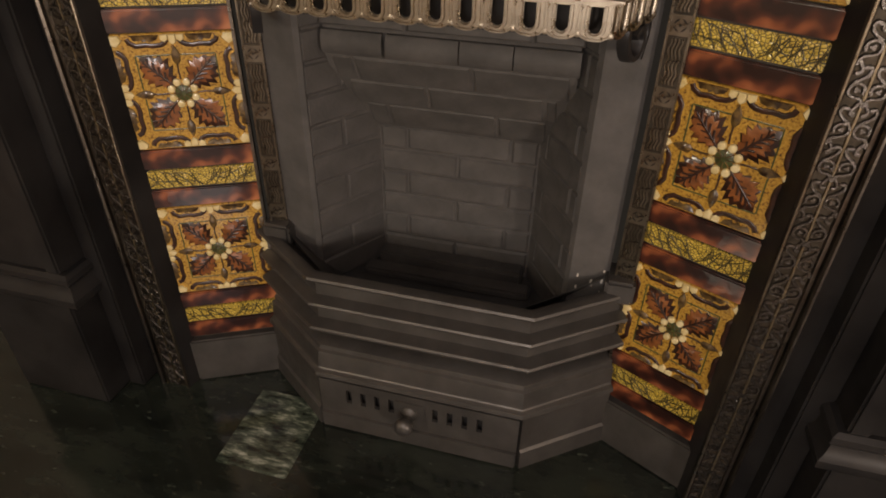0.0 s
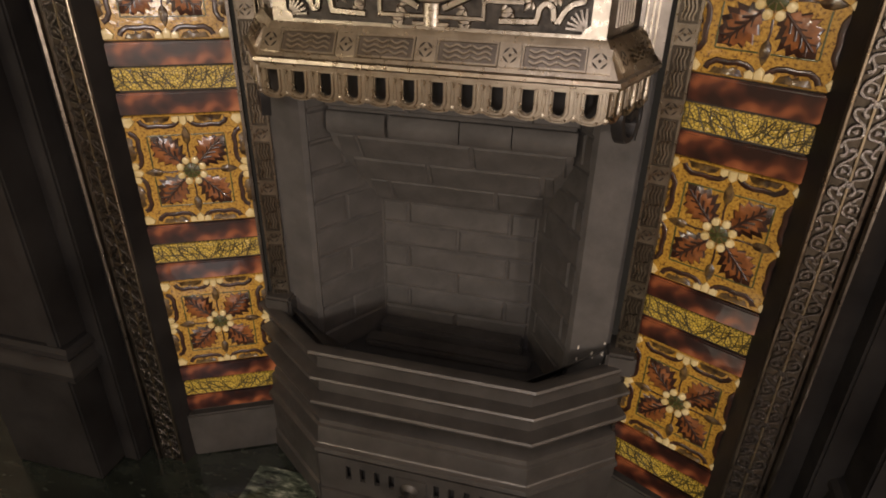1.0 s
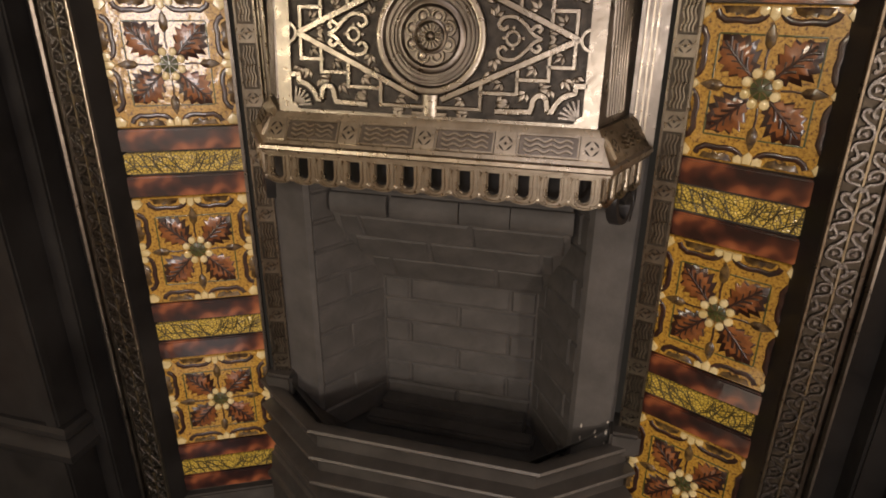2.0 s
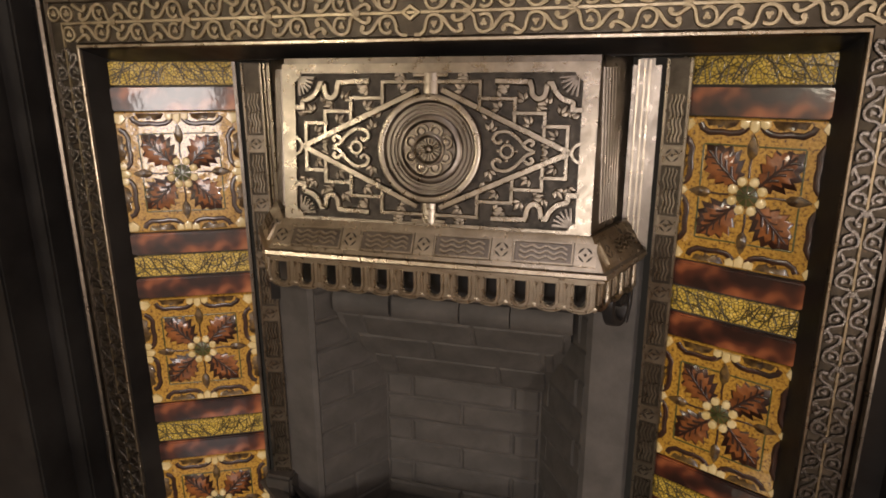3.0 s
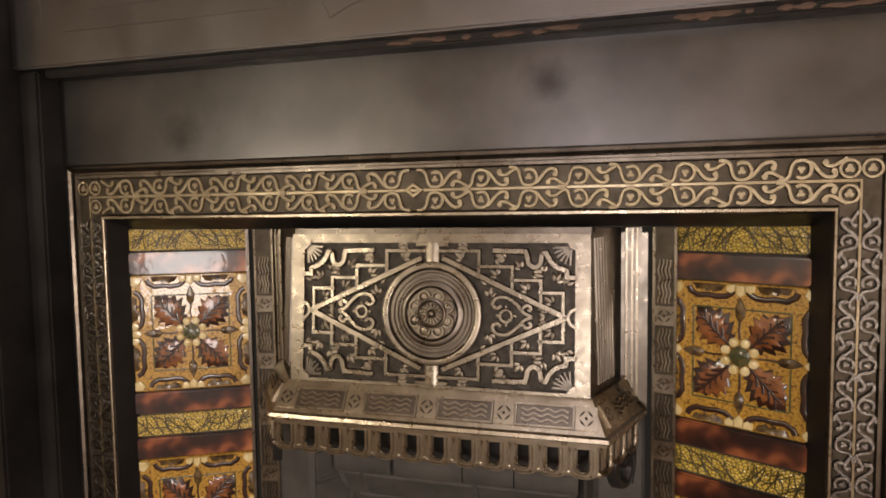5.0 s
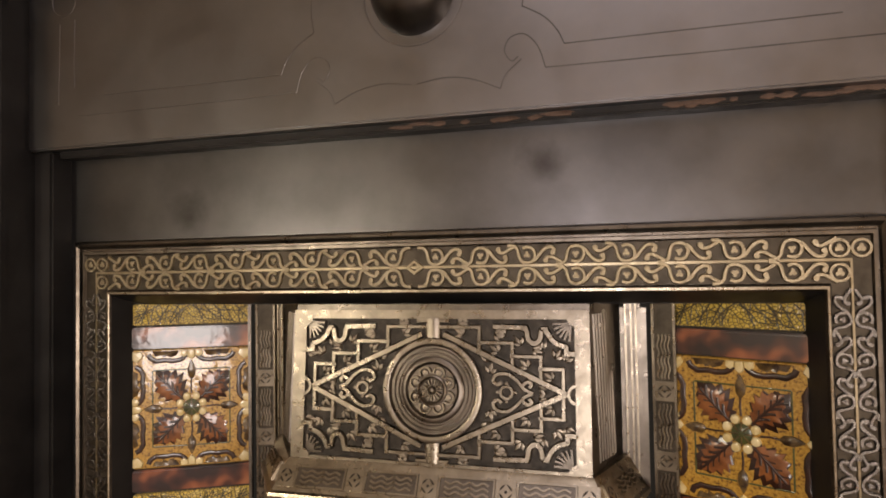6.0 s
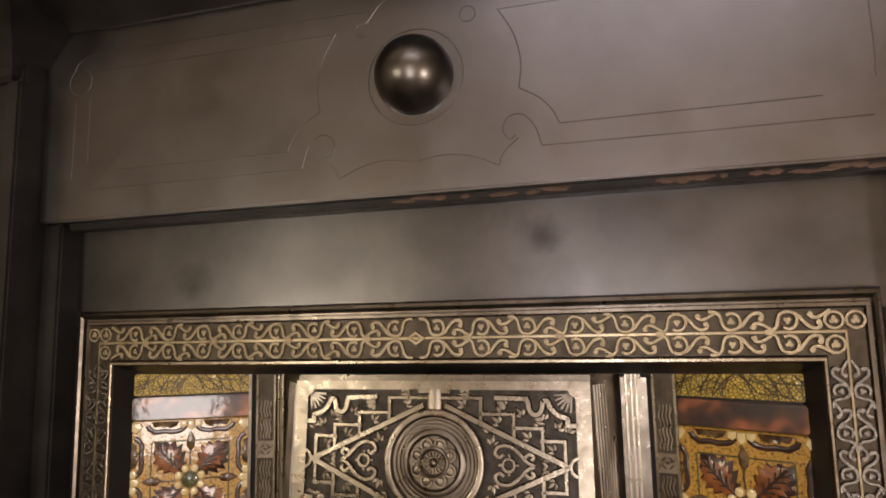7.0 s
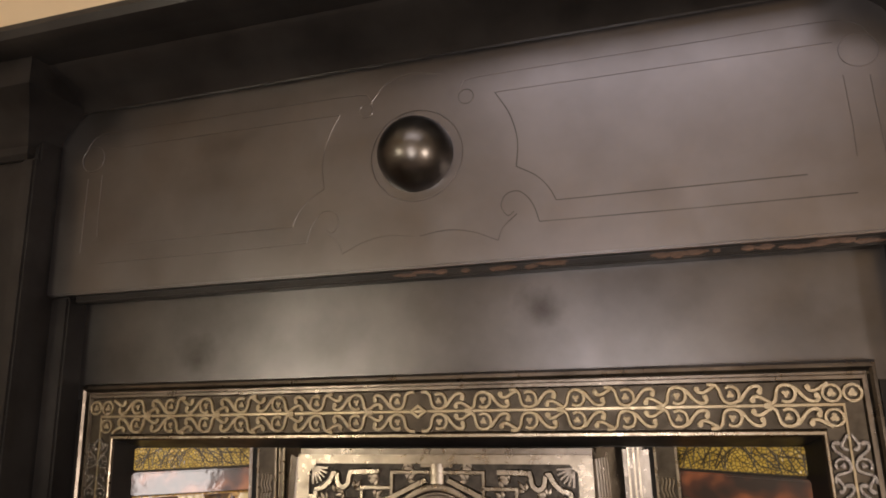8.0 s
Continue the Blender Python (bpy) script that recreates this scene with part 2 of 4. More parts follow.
def arc(cx, cy, r, a0, a1, n):
    return [(cx + r * math.cos(radians(a0 + (a1 - a0) * i / n)), cy + r * math.sin(radians(a0 + (a1 - a0) * i / n))) for i in range(n + 1)]


def lathe(bm, prof, n=32, base=0.0):
    """A turned form round the local h axis, from (radius, height) pairs."""
    rings = [[(r * math.cos(2 * math.pi * i / n), r * math.sin(2 * math.pi * i / n), z + base) for i in range(n)] for r, z in prof]
    grid_faces(bm, rings, True)


def flip(pts, su=1, sv=1):
    return [(p[0] * su, p[1] * sv) for p in pts]


def moved(pts, du, dv):
    return [(p[0] + du, p[1] + dv) for p in pts]


def smooth_line(pts, steps=5):
    """A Catmull-Rom line through points of the plane."""
    out = []
    q = [Vector(p) for p in pts]
    q = [q[0] * 2 - q[1]] + q + [q[-1] * 2 - q[-2]]
    for i in range(1, len(q) - 2):
        for s in range(steps):
            f = s / steps
            a, b, c, d = q[i - 1], q[i], q[i + 1], q[i + 2]
            p = 0.5 * ((2 * b) + (c - a) * f + (2 * a - 5 * b + 4 * c - d) * f * f + (3 * b - a - 3 * c + d) * f ** 3)
            out.append((p.x, p.y))
    out.append((q[-2].x, q[-2].y))
    return out


def plane_at(origin, along, up):
    """The pose whose local u runs along, v up, and h out of the face."""
    u = Vector(along).normalized()
    v = Vector(up)
    v = (v - u * v.dot(u)).normalized()
    n = u.cross(v)
    m = Matrix((u, v, n)).transposed().to_4x4()
    return Matrix.Translation(origin) @ m


def holed_plate(bm, outer, holes, thick):
    """A plate of that thickness behind h = 0, with the holes cut through."""
    edges = []
    for loop in [outer] + holes:
        vs = [bm.verts.new((p[0], p[1], 0)) for p in loop]
        edges += [bm.edges.new((vs[i], vs[(i + 1) % len(vs)])) for i in range(len(vs))]
    faces = [g for g in bmesh.ops.triangle_fill(bm, use_beauty=True, use_dissolve=False, edges=edges)["geom"] if isinstance(g, bmesh.types.BMFace)]
    ext = bmesh.ops.extrude_face_region(bm, geom=faces)
    bmesh.ops.translate(bm, vec=(0, 0, -thick), verts=[g for g in ext["geom"] if isinstance(g, bmesh.types.BMVert)])


def sweep(bm, plan, prof, cap=True):
    """A moulding: the profile of (outwards, z) swept along a line of the plan, mitred at its corners."""
    P = [Vector(p) for p in plan]
    rings = []
    for i, p in enumerate(P):
        d1 = (p - P[i - 1]).normalized() if i else (P[1] - p).normalized()
        d2 = (P[i + 1] - p).normalized() if i < len(P) - 1 else d1
        n1, n2 = Vector((d1.y, -d1.x)), Vector((d2.y, -d2.x))
        nn = (n1 + n2).normalized()
        k = 1 / max(0.3, nn.dot(n1))
        rings.append([(p.x + nn.x * k * o, p.y + nn.y * k * o, z) for o, z in prof])
    rows = grid_faces(bm, rings)
    if cap:
        bm.faces.new(rows[0])
        bm.faces.new(rows[-1][::-1])


def slab(bm, plan, z0, z1):
    """An upright prism over a closed line of the plan."""
    loft(bm, [[(x, y, z0) for x, y in plan], [(x, y, z1) for x, y in plan]])


# ---------------------------------------------------------------- room
def wall(name, x0, x1, y0, y1, z0, z1, mat, label):
    bm = bmesh.new()
    box(bm, x0, x1, y0, y1, z0, z1)
    return tagged(new(name, mesh_of(bm, name, mat)), label, "wall", kind="structure")


wall("wall_north_upper", -1.9, 1.9, 0.034, 0.16, 1.34, 2.5, PLASTER, "cream painted wall above the mantelpiece")
wall("wall_north_west", -1.9, -0.60, 0.034, 0.16, -0.062, 1.34, LOW_BOUNCE, "wall beside the mantelpiece, darkened so the hearth mirrors less")
wall("wall_north_east", 0.60, 1.9, 0.034, 0.16, -0.062, 1.34, LOW_BOUNCE, "wall beside the mantelpiece, darkened so the hearth mirrors less")
wall("wall_south", -1.9, 1.9, -2.9, -2.8, -0.062, 2.5, PLASTER, "cream painted wall across the room")
wall("wall_west", -2.0, -1.9, -2.9, 0.16, -0.062, 2.5, LOW_BOUNCE, "unseen side wall, darkened to cut bounced light")
wall("wall_east", 1.9, 2.0, -2.9, 0.16, -0.062, 2.5, LOW_BOUNCE, "unseen side wall, darkened to cut bounced light")
tagged(wall("ceiling", -2.0, 2.0, -2.9, 0.16, 2.5, 2.6, CEILING, "off-white painted ceiling"), category="ceiling")
tagged(wall("floor", -2.0, 2.0, -2.9, 0.16, -0.16, -0.061, BOARDS, "dark stained wooden floor"), category="floor")
bm = bmesh.new()
box(bm, -1.0, 1.0, -0.66, 0.30, -0.06, 0.0, 0.004)
tagged(new("hearth", mesh_of(bm, "hearth", HEARTH)), "polished dark veined stone hearth slab", "hearth", kind="structure")

# Added slab: glare on the polished hearth, put in as streaked colour.
bm = bmesh.new()
box(bm, -0.276, -0.162, -0.118, 0.030, -0.05, 0.0025, 0.002)
tagged(new("hearth_glare", mesh_of(bm, "hearth_glare", GLARE)), "bright reflection on the hearth, painted on an added thin slab", "hearth stone", kind="structure")

# ---------------------------------------------------------------- mantelpiece
mantel = thing("mantelpiece", "dark polished cast iron mantelpiece with engraved frieze", "mantelpiece")
bm = bmesh.new()
box(bm, -0.50, 0.50, 0.012, 0.033, 0.93, 1.075)
part("lintel_plate", bm, TARNISHED, mantel, "tarnished smooth iron plate with dark smudges")
for s in (-1, 1):
    bm = bmesh.new()
    box(bm, s * 0.446, s * 0.50, 0.014, 0.033, 0.0, 0.93)
    part("jamb_plate", bm, IRON, mantel)
    pil = bmesh.new()
    box(pil, s * 0.498, s * 0.64, -0.056, 0.033, 0.215, 1.345, 0.003)
    pilaster = part("pilaster", pil, IRON, mantel, "black iron pilaster with a sunk panel")
    bm = bmesh.new()
    box(bm, s * 0.468, s * 0.4975, -0.018, 0.030, 0.0, 1.061, 0.003)
    part("inner_fillet", bm, IRON, pilaster)
    bm = bmesh.new()
    box(bm, s * 0.4985, s * 0.66, -0.066, 0.032, 0.0, 0.205, 0.003)
    part("plinth_block", bm, IRON, pilaster)
    plan = [(-0.66, 0.03), (-0.66, -0.060), (-0.492, -0.060), (-0.492, 0.03)]
    if s > 0:
        plan = [(0.492, 0.03), (0.492, -0.060), (0.66, -0.060), (0.66, 0.03)]
    bm = bmesh.new()
    sweep(bm, plan, [(-0.02, 0.203), (0.010, 0.203), (0.012, 0.207), (0.012, 0.216), (0.006, 0.222), (0.0035, 0.236), (0.008, 0.242), (0.0075, 0.250), (0.002, 0.255), (-0.02, 0.256)])
    part("plinth_moulding", bm, IRON, pilaster)
    for x0, x1 in ((0.497, 0.520), (0.622, 0.64)):
        bm = bmesh.new()
        box(bm, s * x0, s * x1, -0.064, -0.05, 0.255, 1.24, 0.003)
        part("panel_stile", bm, IRON, pilaster)
    bm = bmesh.new()
    plan = [(p[0] + s * 0.022, p[1]) for p in plan]
    prof = [(-0.02, 1.24), (0.002, 1.24), (0.008, 1.246), (0.008, 1.256), (0.014, 1.264), (0.026, 1.284), (0.045, 1.302), (0.060, 1.312), (0.060, 1.347), (-0.02, 1.347)]
    sweep(bm, plan, prof)
    part("capital", bm, IRON, pilaster, "moulded black iron capital")

frieze_bm = bmesh.new()
box(frieze_bm, -0.4975, 0.4975, -0.026, 0.032, 1.0615, 1.335, 0.0025)
frieze = part("frieze", frieze_bm, PLATE, mantel, "smooth polished iron frieze with fine engraved scrolls")
bm = bmesh.new()
box(bm, -0.466, 0.466, -0.010, 0.02, 1.053, 1.064, 0.002)
part("frieze_lip", bm, IRON, frieze)
rng = random.Random(21)
for i in range(26):
    x = rng.uniform(-0.02, 0.16) if i < 9 else rng.uniform(0.26, 0.47)
    w = rng.uniform(0.004, 0.022)
    bm = bmesh.new()
    n = 9
    pad(bm, [(w * math.cos(2 * math.pi * k / n) * rng.uniform(0.6, 1.0), 0.0032 * math.sin(2 * math.pi * k / n) * rng.uniform(0.5, 1.1)) for k in range(n)], 0.0005)
    part("rust_chip", bm, RUST, frieze, "chipped rusty edge", plane_at((x, -0.0102, 1.0578 + rng.uniform(-0.0015, 0.002)), (1, 0, 0), (0, 0, 1)))
FR = plane_at((0.011, -0.026, 0.0204), (1, 0, 0), (0, 0, 1)) @ Matrix.Diagonal((0.978, 0.978, 1, 1))
bm = bmesh.new()
lathe(bm, [(0.0001, 0.045)] + [(0.045 * math.sin(a * math.pi / 24), 0.045 * math.cos(a * math.pi / 24)) for a in range(1, 12)] + [(0.0452, 0.0)], 40)
part("boss", bm, BOSS, frieze, "domed polished iron boss", FR @ pose(0, 1.198, 0), 60)
bm = bmesh.new()
ribbon(bm, ring_pts(0, 0, 0.0555, 48), 0.0018, 0.0009, True)
part("boss_ring", bm, PLATE, frieze, "", FR @ pose(0, 1.198, 0))
engraving = [
    [(0.096, 1.262), (0.24, 1.262), (0.44, 1.262)],
    smooth_line([(0.096, 1.262), (0.112, 1.232), (0.119, 1.20), (0.116, 1.17)]),
    smooth_line([(0.116, 1.17), (0.137, 1.157), (0.150, 1.142), (0.157, 1.127)]),
    [(0.157, 1.127), (0.28, 1.127), (0.40, 1.127)],
    [(0.138, 1.105), (0.28, 1.104), (0.44, 1.104)],
    smooth_line([(0.138, 1.105), (0.131, 1.127), (0.118, 1.141), (0.103, 1.139), (0.097, 1.126), (0.104, 1.115), (0.111, 1.119)]),
    smooth_line([(0.092, 1.088), (0.098, 1.102), (0.114, 1.116)]),
    smooth_line([(0.092, 1.088), (0.065, 1.100), (0.035, 1.105), (0.003, 1.101)]),
    ring_pts(0.062, 1.262, 0.009, 14),
    smooth_line([(0.054, 1.268), (0.058, 1.278), (0.072, 1.284), (0.16, 1.285), (0.30, 1.285), (0.43, 1.286), (0.463, 1.279), (0.475, 1.262)]),
    ring_pts(0.462, 1.250, 0.018, 20),
    [(0.445, 1.225), (0.446, 1.17), (0.445, 1.14)],
    [(0.468, 1.222), (0.469, 1.17), (0.470, 1.12)],
]
for n, line in enumerate(engraving):
    for su in (1, -1):
        bm = bmesh.new()
        ribbon(bm, flip(line, su), 0.0012, 0.0005, line in (engraving[8], engraving[10]))
        part("engraved_line", bm, PLATE if n in (0, 9, 10, 11, 12) or su < 0 else GROOVE, frieze, "", FR)
bm = bmesh.new()
ribbon(bm, smooth_line([(-0.058, 1.268), (-0.035, 1.294), (0.0, 1.302), (0.035, 1.294)]), 0.0012, 0.0005)
part("engraved_line", bm, PLATE, frieze, "", FR)
bm = bmesh.new()
sweep(bm, [(-0.74, 0.032), (-0.74, -0.125), (0.74, -0.125), (0.74, 0.032)], [(-0.10, 1.347), (-0.005, 1.347), (0.010, 1.350), (0.022, 1.356), (0.026, 1.365), (0.022, 1.375), (0.012, 1.380), (-0.12, 1.380)])
box(bm, -0.738, 0.738, -0.123, 0.032, 1.348, 1.3795)
shelf = part("shelf", bm, IRON, mantel, "black iron shelf with a rounded front edge")
bm = bmesh.new()
ring = [(0.030, 1.330), (-0.028, 1.309), (-0.033, 1.3085), (-0.040, 1.316), (-0.062, 1.330), (-0.090, 1.341), (-0.096, 1.3475), (0.030, 1.3475)]
loft(bm, [[(x, y, z) for y, z in ring] for x in (-0.4965, 0.4965)])
part("bed_moulding", bm, IRON, shelf, "dark hollow moulding under the shelf")

# ---------------------------------------------------------------- tiled iron insert
insert = thing("fireplace_insert", "Victorian cast iron fireplace insert with splayed glazed tile sides", "fireplace")
A, AR, TOP = 0.395, 0.388, 0.880


def frame_loop(o, y):
    k = 1.30
    return [(-(A + o), y, 0.0), (-(A + o), y, TOP + o * k), (AR + o, y, TOP + o * k), (AR + o, y, 0.0)]


bm = bmesh.new()
reveal = [(-0.010, 0.040), (-0.0075, 0.030), (-0.001, 0.004), (-0.0002, 0.0008)]
prof = [(-0.0002, 0.0008), (0.0012, -0.0022), (0.0038, -0.0022), (0.0055, 0.0016), (0.0380, 0.0016), (0.0395, -0.0012), (0.0420, -0.0012),
        (0.0428, 0.0022), (0.0445, 0.0022), (0.0455, -0.0030), (0.0478, -0.0055), (0.0505, -0.0045), (0.0522, -0.0005), (0.0528, 0.0130)]
grid_faces(bm, [frame_loop(o, y) for o, y in prof])
border = part("border_frame", bm, RUBBED, insert, "cast iron border with a double row of scrolls", smooth=30)
bm = bmesh.new()
grid_faces(bm, [frame_loop(o, y) for o, y in reveal])
part("reveal", bm, IRON, border, "black inner return of the border", smooth=30)
bm = bmesh.new()
grid_faces(bm, [frame_loop(0.0056, 0.0012), frame_loop(0.0379, 0.0012)])
part("border_ground", bm, GROUND, border)
GROUND_Y = 0.0012


def comma(bm, pts, w, ball, h):
    """A tendril that ends in a small ball."""
    ribbon(bm, smooth_line(pts, 4), w, h)
    pad(bm, ring_pts(pts[-1][0], pts[-1][1], ball, 9), h + 0.006, 0, 0, 1.1)


def scroll_mesh():
    """One ring of the running vine: a strap that grows from the rib round a trefoil, its tendril, and the stalk of the next ring; one unit is the row's height."""
    bm = bmesh.new()
    ribbon(bm, smooth_line([(-0.95, -0.47), (-0.66, -0.45), (-0.46, -0.26), (-0.40, 0.02), (-0.27, 0.30), (0.03, 0.39), (0.31, 0.27), (0.39, 0.0), (0.28, -0.27), (0.03, -0.37), (-0.20, -0.30)], 5), 0.205, 0.15)
    comma(bm, [(0.16, 0.36), (0.44, 0.22), (0.65, -0.06), (0.88, -0.29), (1.14, -0.36), (1.32, -0.24), (1.26, -0.10)], 0.225, 0.15, 0.142)
    comma(bm, [(1.75, 0.44), (1.48, 0.27), (1.20, 0.12), (0.97, 0.14), (0.92, 0.27)], 0.215, 0.15, 0.134)
    for a in (30, 150, 270):
        pad(bm, ring_pts(0.088 * math.cos(radians(a)), 0.088 * math.sin(radians(a)), 0.098, 10), 0.14, 0, 0, 1.06, 0.85)
    return bm


SCROLL = mesh_of(scroll_mesh(), "scroll", GILT, smooth=50)
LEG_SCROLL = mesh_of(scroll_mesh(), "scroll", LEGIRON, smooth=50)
top_half, leg_half = 0.0207, 0.0160
mid_top, mid_leg = TOP + 0.02175 * 1.30, A + 0.02175
for su in (-1, 1):
    for sv in (-1, 1):
        for i in range(8):
            x, up = su * (0.0235 + i * 0.0484), (1 if i % 2 else -1)
            m = plane_at((x, GROUND_Y, mid_top + sv * top_half * 0.52), (1, 0, 0), (0, 0, 1)) @ Matrix.Diagonal((su * 0.0207, sv * up * 0.0208, 0.019, 1))
            put_part("scroll", SCROLL, border, m)
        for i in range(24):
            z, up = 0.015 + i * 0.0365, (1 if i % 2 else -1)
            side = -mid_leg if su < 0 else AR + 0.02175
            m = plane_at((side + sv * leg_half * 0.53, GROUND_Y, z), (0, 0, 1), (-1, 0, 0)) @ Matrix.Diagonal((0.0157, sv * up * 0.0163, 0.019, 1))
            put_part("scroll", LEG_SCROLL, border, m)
bm = bmesh.new()
ribbon(bm, ring_pts(0, 0, 0.42, 18), 0.19, 0.13, True)
for a in (90, 210, 330):
    pad(bm, ring_pts(0.11 * math.cos(radians(a)), 0.11 * math.sin(radians(a)), 0.14, 8), 0.10)
CORNER_RING = mesh_of(bm, "corner_ring", GILT, smooth=50)
for x, z in ((-A - 0.0125, mid_top + 0.0105), (-A - 0.0125, mid_top - 0.0115), (AR + 0.0125, mid_top + 0.0105), (AR + 0.0125, mid_top - 0.0115), (-A - 0.030, mid_top + 0.0105), (AR + 0.030, mid_top + 0.0105)):
    put_part("corner_ring", CORNER_RING, border, plane_at((x, GROUND_Y, z), (1, 0, 0), (0, 0, 1)) @ Matrix.Diagonal((0.018, 0.018, 0.02, 1)))
bm = bmesh.new()
ribbon(bm, [(-0.0080, 0), (0, 0.0058), (0.0080, 0), (0, -0.0058)], 0.0042, 0.0026, True)
part("centre_diamond", bm, GILT, border, "", plane_at((0, GROUND_Y, mid_top), (1, 0, 0), (0, 0, 1)))
bm = bmesh.new()
grid_faces(bm, [frame_loop(0.0203, 0.0012), frame_loop(0.0208, -0.0006), frame_loop(0.0227, -0.0006), frame_loop(0.0232, 0.0012)])
part("centre_rib", bm, GILT, border)
bm = bmesh.new()
grid_faces(bm, [frame_loop(0.0010, -0.0021), frame_loop(0.0016, -0.0028), frame_loop(0.0034, -0.0028), frame_loop(0.0040, -0.0021)])
part("bright_inner_edge", bm, BRIGHT, border, "rubbed bright inner edge")

# tiles
TW, TH = 0.1455, 0.1505


def leaf_outline(r0, r1, wide):
    """A toothed leaf along the diagonal u = v."""
    side = [(0.0, 0.08), (0.10, 0.46), (0.17, 0.34), (0.30, 0.84), (0.35, 0.58), (0.49, 1.0), (0.53, 0.66), (0.67, 0.84), (0.70, 0.50), (0.83, 0.50), (0.87, 0.26)]
    pts = [(f, w) for f, w in side] + [(1.0, 0.0)] + [(f, -w) for f, w in side[::-1]]
    out = []
    for f, w in pts:
        r = r0 + (r1 - r0) * f
        a, b = r / math.sqrt(2), w * wide / math.sqrt(2)
        out.append((a - b, a + b))
    return out


def flower_tile():
    bm = bmesh.new()
    hw, hh, t = TW / 2, TH / 2, 0.009
    lo = [(-hw, -hh, -t), (hw, -hh, -t), (hw, hh, -t), (-hw, hh, -t)]
    e = 0.0012
    hi = [(-hw + e, -hh + e, 0), (hw - e, -hh + e, 0), (hw - e, hh - e, 0), (-hw + e, hh - e, 0)]
    edge = [(x, y, -e) for x, y, _ in lo]
    grid_faces(bm, [lo, edge, hi], True)
    bm.faces.new([bm.verts.new(p) for p in hi])
    k = TW / 0.152

    def turn(pts, q):
        for _ in range(q):
            pts = [(-y, x) for x, y in pts]
        return [(x * k, y * TH / 0.152) for x, y in pts]
    for q in range(4):
        pad(bm, turn([(x + 0.0014, y - 0.0014) for x, y in leaf_outline(0.0135, 0.0665, 0.0235)], q), 0.0008, 0, 2, 0.9, 0.93)
        pad(bm, turn([(x - 0.0010, y + 0.0010) for x, y in leaf_outline(0.0180, 0.0615, 0.0190)], q), 0.0005, 0.0007, 1, 1.0, 0.88)
        ribbon(bm, turn([(0.012, 0.012), (0.027, 0.0275), (0.042, 0.042)], q), 0.0032, 0.0019, mat=2)
        for f in (0.016, 0.022, 0.028, 0.034):
            ribbon(bm, turn([(f, f), (f + 0.006, f + 0.0018), (f + 0.0125, f + 0.002)], q), 0.0032, 0.0018, mat=2)
            ribbon(bm, turn([(f, f), (f + 0.0018, f + 0.005), (f + 0.002, f + 0.0105)], q), 0.0020, 0.0018, mat=2)
        # bud on its stalk
        ribbon(bm, turn([(0.018, 0), (0.028, 0.0008), (0.037, 0)], q), 0.0022, 0.0010, mat=2)
        pad(bm, turn([(0.035, 0), (0.041, 0.0048), (0.049, 0.0055), (0.056, 0.003), (0.061, 0), (0.056, -0.003), (0.049, -0.0055), (0.041, -0.0048)], q), 0.0014, 0, 5, 1.4)
        # thin square line
        ribbon(bm, turn([(0.0490, -0.0485), (0.0490, -0.006)], q), 0.0018, 0.0006, mat=4)
        ribbon(bm, turn([(0.0490, 0.006), (0.0490, 0.0485)], q), 0.0018, 0.0006, mat=4)
        # broken dark line
        for s in (-1, 1):
            pts = [(0.0680, 0.0070), (0.0640, 0.0105), (0.0615, 0.0150), (0.0605, 0.0240), (0.0618, 0.0330), (0.0608, 0.0445), (0.0650, 0.0520), (0.0700, 0.0545)]
            ribbon(bm, turn([(x, s * y) for x, y in pts], q), 0.0060, 0.0012, mat=2)
            pad(bm, turn([(x, s * y) for x, y in [(0.0740, 0.015), (0.0675, 0.019), (0.0650, 0.027), (0.0685, 0.029), (0.0650, 0.036), (0.0685, 0.038), (0.0670, 0.046), (0.0740, 0.050)]], q), 0.0013, 0, 5, 0.8)
        # half flower at the edge
        pad(bm, turn([(0.0742, -0.0045), (0.0650, -0.0045), (0.0612, 0), (0.0650, 0.0045), (0.0742, 0.0045)], q), 0.0022, 0, 3)
        for s in (-1, 1):
            pad(bm, turn([(0.0742, s * 0.0045), (0.0680, s * 0.0050), (0.0648, s * 0.0095), (0.0680, s * 0.0145), (0.0742, s * 0.0140)], q), 0.0020, 0, 3)
        pad(bm, turn([(0.0742, 0.0742), (0.0630, 0.0742), (0.0600, 0.0680), (0.0640, 0.0635), (0.0685, 0.0600), (0.0742, 0.0635)], q), 0.0020, 0, 3)
    for i in range(8):
        a = 2 * math.pi * (i + 0.5) / 8
        pad(bm, [(x * k, y * TH / 0.152) for x, y in ring_pts(0.0155 * math.cos(a), 0.0155 * math.sin(a), 0.0052, 8)], 0.0028, 0, 3, 1.4)
    pad(bm, ring_pts(0, 0, 0.0105, 14), 0.0010, 0, 4, 1.0)
    for i in range(8):
        a = 2 * math.pi * i / 8
        ribbon(bm, [(0.003 * math.cos(a), 0.003 * math.sin(a)), (0.012 * math.cos(a), 0.012 * math.sin(a))], 0.0013, 0.0024, mat=5)
    return mesh_of(bm, "flower_tile", AMBER, LEAFBROWN, LINEBROWN, CREAM, GREENLINE, BUD, smooth=50)


SH = 0.0283


def plain_strip():
    bm = bmesh.new()
    box(bm, -TW / 2, TW / 2, -SH / 2 + 0.0006, SH / 2 - 0.0006, -0.009, 0.0022, 0.0018)
    return mesh_of(bm, "plain_border_tile", TORTOISE, smooth=40)


